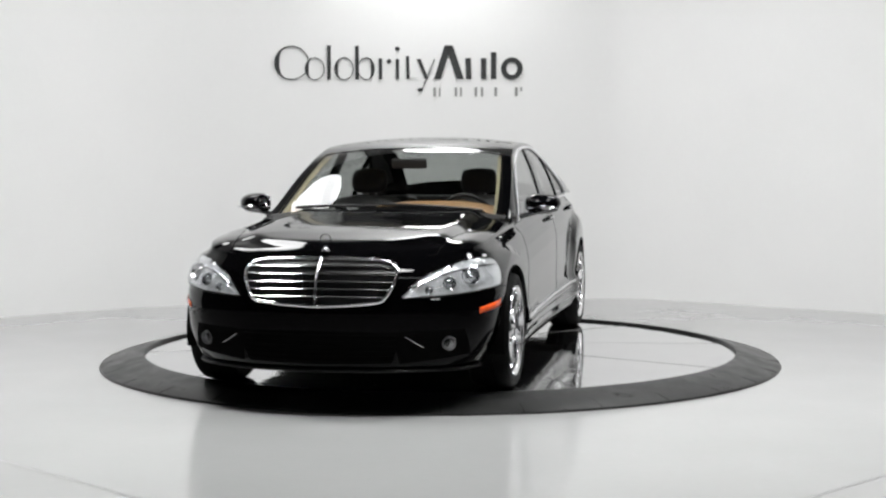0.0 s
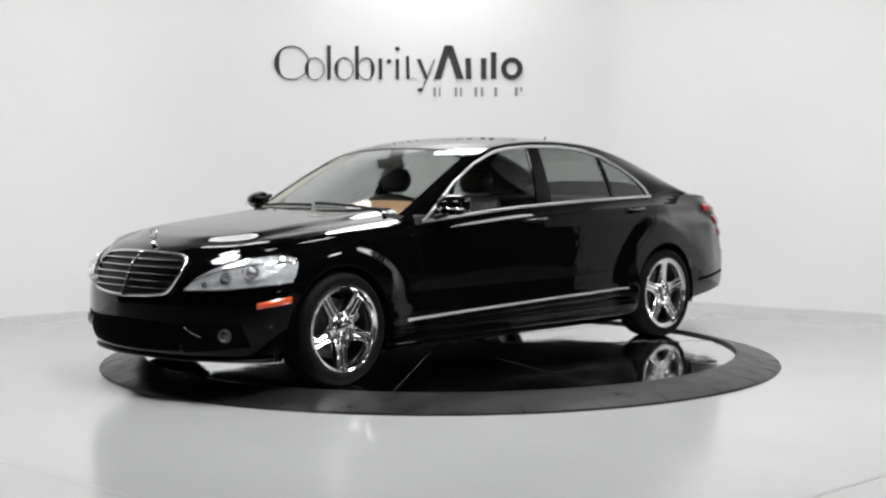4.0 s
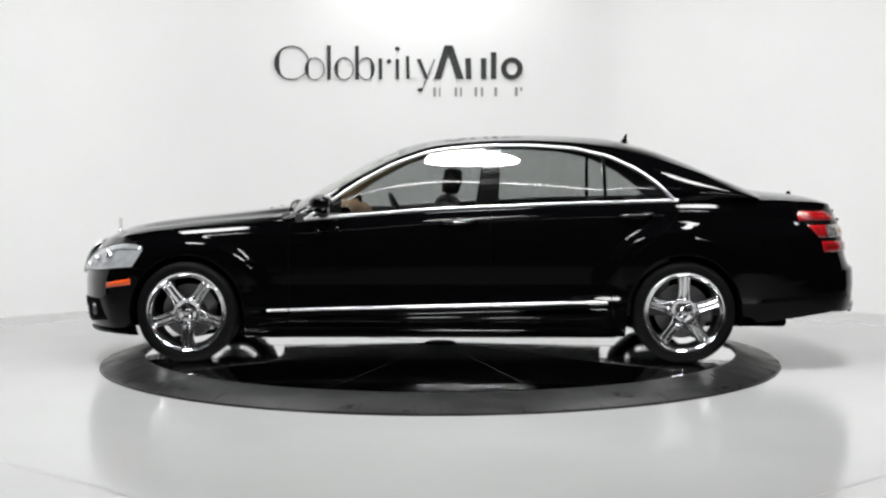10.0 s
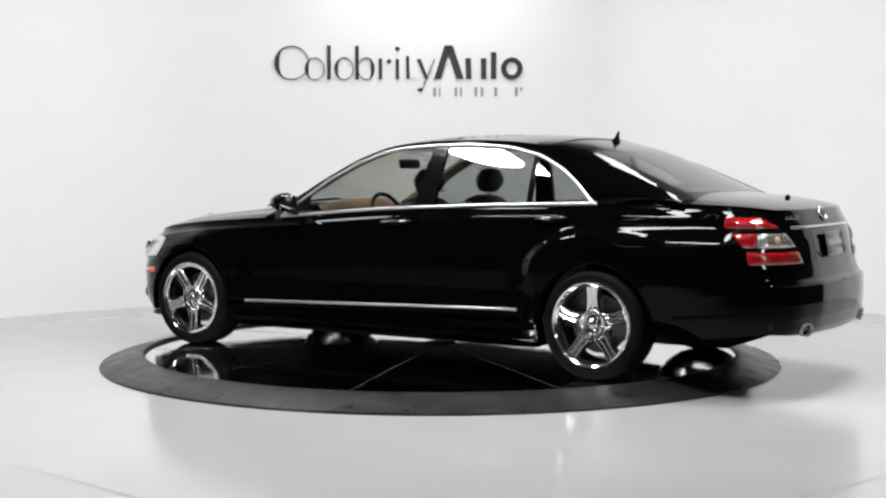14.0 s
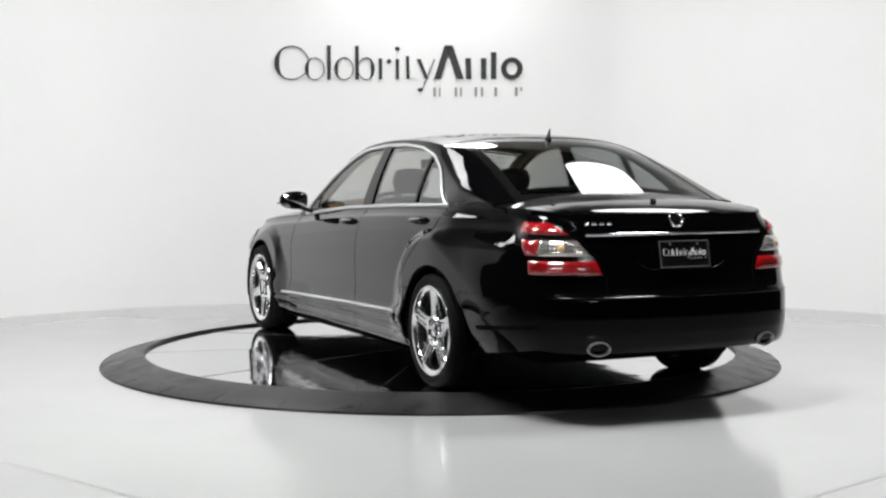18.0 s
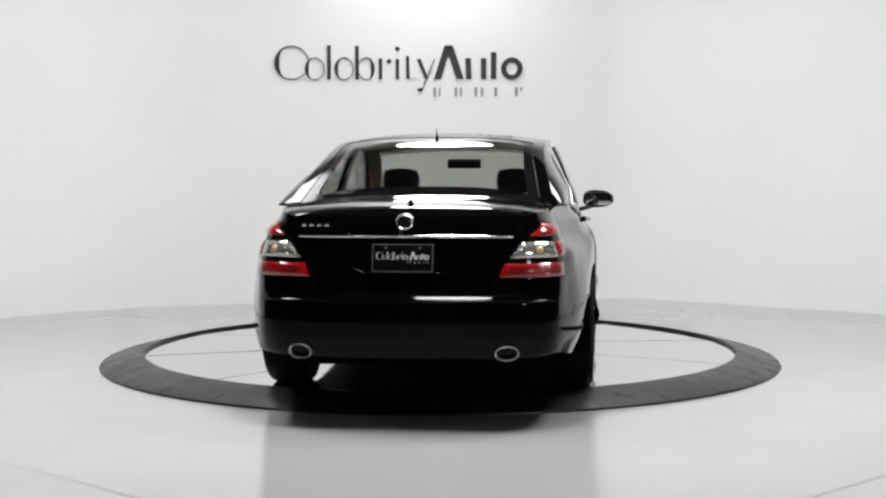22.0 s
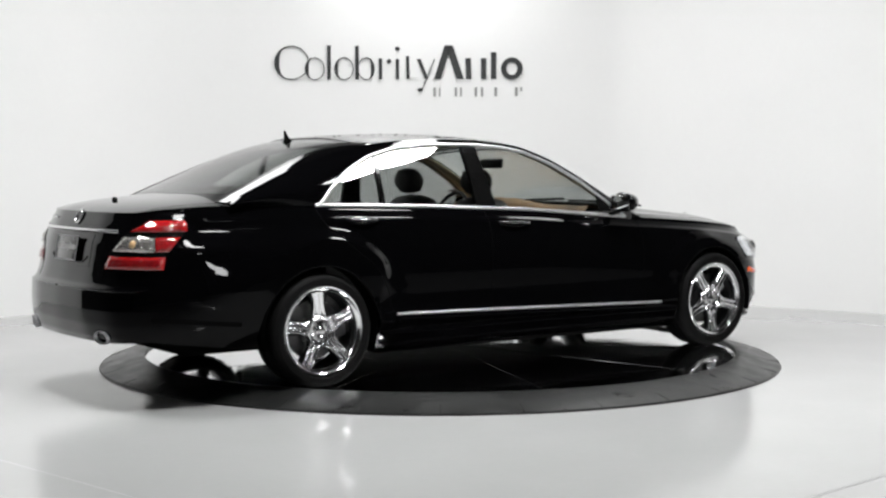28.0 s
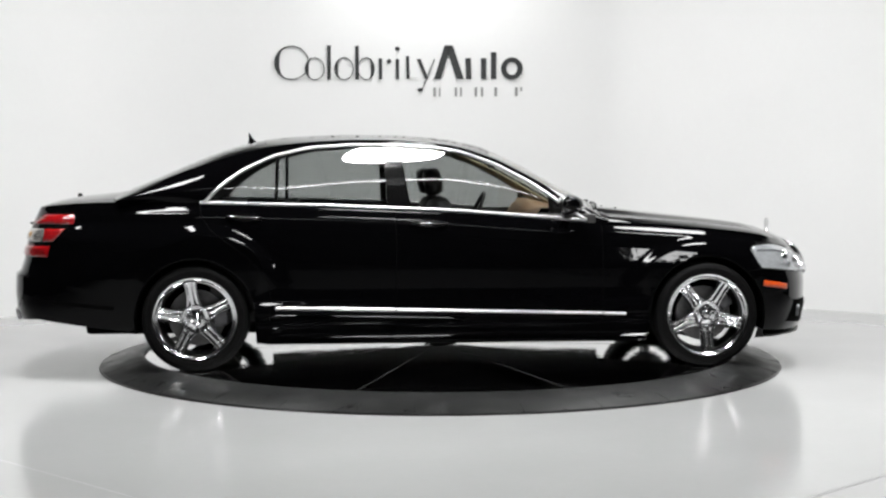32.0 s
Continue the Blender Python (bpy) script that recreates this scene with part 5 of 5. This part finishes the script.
sign_dir = (Vector((*CR, 0)) - Vector((*CL, 0))).normalized()
sign = tagged(new("wall_sign"), "large black raised dealer sign on the white wall", "sign")
sign.matrix_basis = Matrix.Translation((*CL, 0)) @ pose(0, 0, 0, 0, 0, math.degrees(math.atan2(sign_dir.y, sign_dir.x)))
SU = lambda a: 1.182 + (a - 485) * (3.605 - 1.182) / 440.0
SZ = lambda a, b: 2.4805 + (2.5089 - 2.4805) * (b - 485) / 440 - (a - 80) * 0.00542
on_wall = lambda a, b, c: (SU(a), -0.002 - c, SZ(b, a))
for rows, material in zip(word_shapes(), (SIGN_BLACK, SIGN_BLACK, SIGN_GREY)):
    for name, outline, closed in rows:
        part(name, slab(outline, on_wall, 0.012, closed), material, sign)

on_plate = lambda a, b, c: (-0.0035 - c, 0.132 - (a - 485) * 0.264 / 440, 0.030 - (b - 80) * 0.00062)
for rows, material in zip(word_shapes(), (PLATE_WHITE, PLATE_WHITE, SIGN_GREY)):
    for name, outline, closed in rows:
        part(name, slab(outline, on_plate, 0.0025, closed), material, plate)

# ---- softboxes under the ceiling ----
def softbox(x, y, z, rx, ry, power, square=1.0, tilt=0.0, label="round white studio softbox hanging from the ceiling"):
    """Oval softbox: shallow black housing, glowing diffuser, two hanger rods."""
    n = 48
    root = tagged(new("softbox"), label, "studio light", group="studio softboxes")
    ang = [2 * math.pi * i / n for i in range(n)]
    oval = [(rx * math.copysign(abs(math.cos(a)) ** square, math.cos(a)), ry * math.copysign(abs(math.sin(a)) ** square, math.sin(a))) for a in ang]
    verts = [(a, b, 0.0) for a, b in oval] + [(a * 1.03, b * 1.03, 0.0) for a, b in oval] + [(a * 1.0, b * 1.0, 0.25) for a, b in oval]
    faces = []
    for i in range(n):
        j = (i + 1) % n
        faces += [(i, j, n + j, n + i), (n + i, n + j, 2 * n + j, 2 * n + i)]
    faces.append(tuple(2 * n + i for i in range(n)))
    part("housing", mesh_from("housing", verts, faces, BLACKOUT, smooth=False), None, root)
    part("diffuser", mesh_from("diffuser", [(a * 0.995, b * 0.995, 0.01) for a, b in oval], [tuple(reversed(range(n)))], DIFFUSERS[power], smooth=False), None, root, "glowing white fabric diffuser")
    for q in (-0.5, 0.5):
        part("hanger", lathe_mesh("hanger", [(0.01, 0.25), (0.01, 5.2 - z)], STEEL, n=10, axis="z"), None, root, at=pose(q * rx, 0, 0))
    root.matrix_basis = pose(x, y, z, tilt, 0, 0)
    return root


for x, y, rx, ry, power in ((0.0, -3.05, 0.58, 0.46, FRONT_POWER), (2.60, -1.46, 0.55, 0.45, FRONT_POWER), (2.39, 1.875, 0.76, 0.62, CORNER_POWER),
                                 (0.0, 3.25, 0.62, 0.5, BACK_POWER), (-2.39, 1.875, 0.76, 0.62, LEFT_CORNER_POWER), (-2.60, -1.46, 0.52, 0.42, LEFT_POWER)):
    softbox(x, y, 4.3, rx, ry, power)
# ---- softbox on a light stand beside the camera ----
STAND_AT, STAND_Z, HEAD_W, HEAD_H = (4.4, -9.2), 2.9, 0.52, 0.17
stand = tagged(new("stand_softbox"), "oblong white softbox on a black tripod light stand", "studio light")
ring = lambda k, z: [(-HEAD_W * k, -HEAD_H * k, z), (HEAD_W * k, -HEAD_H * k, z), (HEAD_W * k, HEAD_H * k, z), (-HEAD_W * k, HEAD_H * k, z)]
verts = ring(1.0, 0.0) + ring(1.03, 0.03) + ring(1.03, -0.03) + ring(0.25, -0.42)
faces = [(4 * a + q, 4 * a + (q + 1) % 4, 4 * b + (q + 1) % 4, 4 * b + q) for a, b in ((0, 1), (1, 2), (2, 3)) for q in range(4)] + [(15, 14, 13, 12)]
aim = look((STAND_AT[0], STAND_AT[1], STAND_Z), (0.0, -1.5, 0.9)) @ pose(0, 0, 0, 180, 0, 0)
stand.matrix_basis = pose(STAND_AT[0], STAND_AT[1], 0.0)
head_at = pose(-STAND_AT[0], -STAND_AT[1], 0.0) @ aim
head = part("housing", mesh_from("housing", verts, faces, BLACKOUT, smooth=False), None, stand, at=head_at)
part("diffuser", mesh_from("diffuser", ring(0.99, 0.006), [(0, 1, 2, 3)], DIFFUSERS[STAND_POWER], smooth=False), None, head, "glowing white fabric diffuser")
part("pole", sweep_mesh("pole", [(0.0, 0.0, 0.25), (0.0, 0.0, 1.4), tuple(head_at @ Vector((0, 0, -0.36)))], 0.016, TRIM, up=(0, 1, 0)), None, stand)
for q in range(3):
    a = radians(120 * q + 30)
    part("leg", sweep_mesh("leg", [(0.0, 0.0, 0.62), (0.30 * math.cos(a), 0.30 * math.sin(a), 0.31), (0.60 * math.cos(a), 0.60 * math.sin(a), 0.012)], 0.011, TRIM), None, stand)

tube = tagged(new("ceiling_batten"), "long thin fluorescent batten under the dark ceiling", "studio light")
part("tray", box_bm(-2.2, 2.2, -0.07, 0.07, 0.03, 0.10, 0.01), STEEL, tube)
part("tube", lathe_mesh("tube", [(0.0, -2.1), (0.018, -2.1), (0.018, 2.1), (0.0, 2.1)], DIFFUSERS[TUBE_POWER], n=14, axis="x"), None, tube, "glowing white tube")
for q in (-1.6, 1.6):
    part("hanger", lathe_mesh("hanger", [(0.008, 0.10), (0.008, 0.7)], STEEL, n=10, axis="z"), None, tube, at=pose(q, 0, 0))
tube.matrix_basis = pose(0, -4.9, 4.5)


# ---- turning of the table and the car ----
def motions():
    rows_car, rows_disc = [], []
    for t in range(33):
        a = TURN_START + TURN_RATE * t
        c, s = math.cos(radians(a)), math.sin(radians(a))
        rows_car.append((t, pose(CAR_OFF[0] * c - CAR_OFF[1] * s, CAR_OFF[0] * s + CAR_OFF[1] * c, TABLE_H, 0, 0, a)))
        rows_disc.append((t, pose(0, 0, 0, 0, 0, a)))
    walk(car, rows_car)
    walk(disc, rows_disc)


motions()
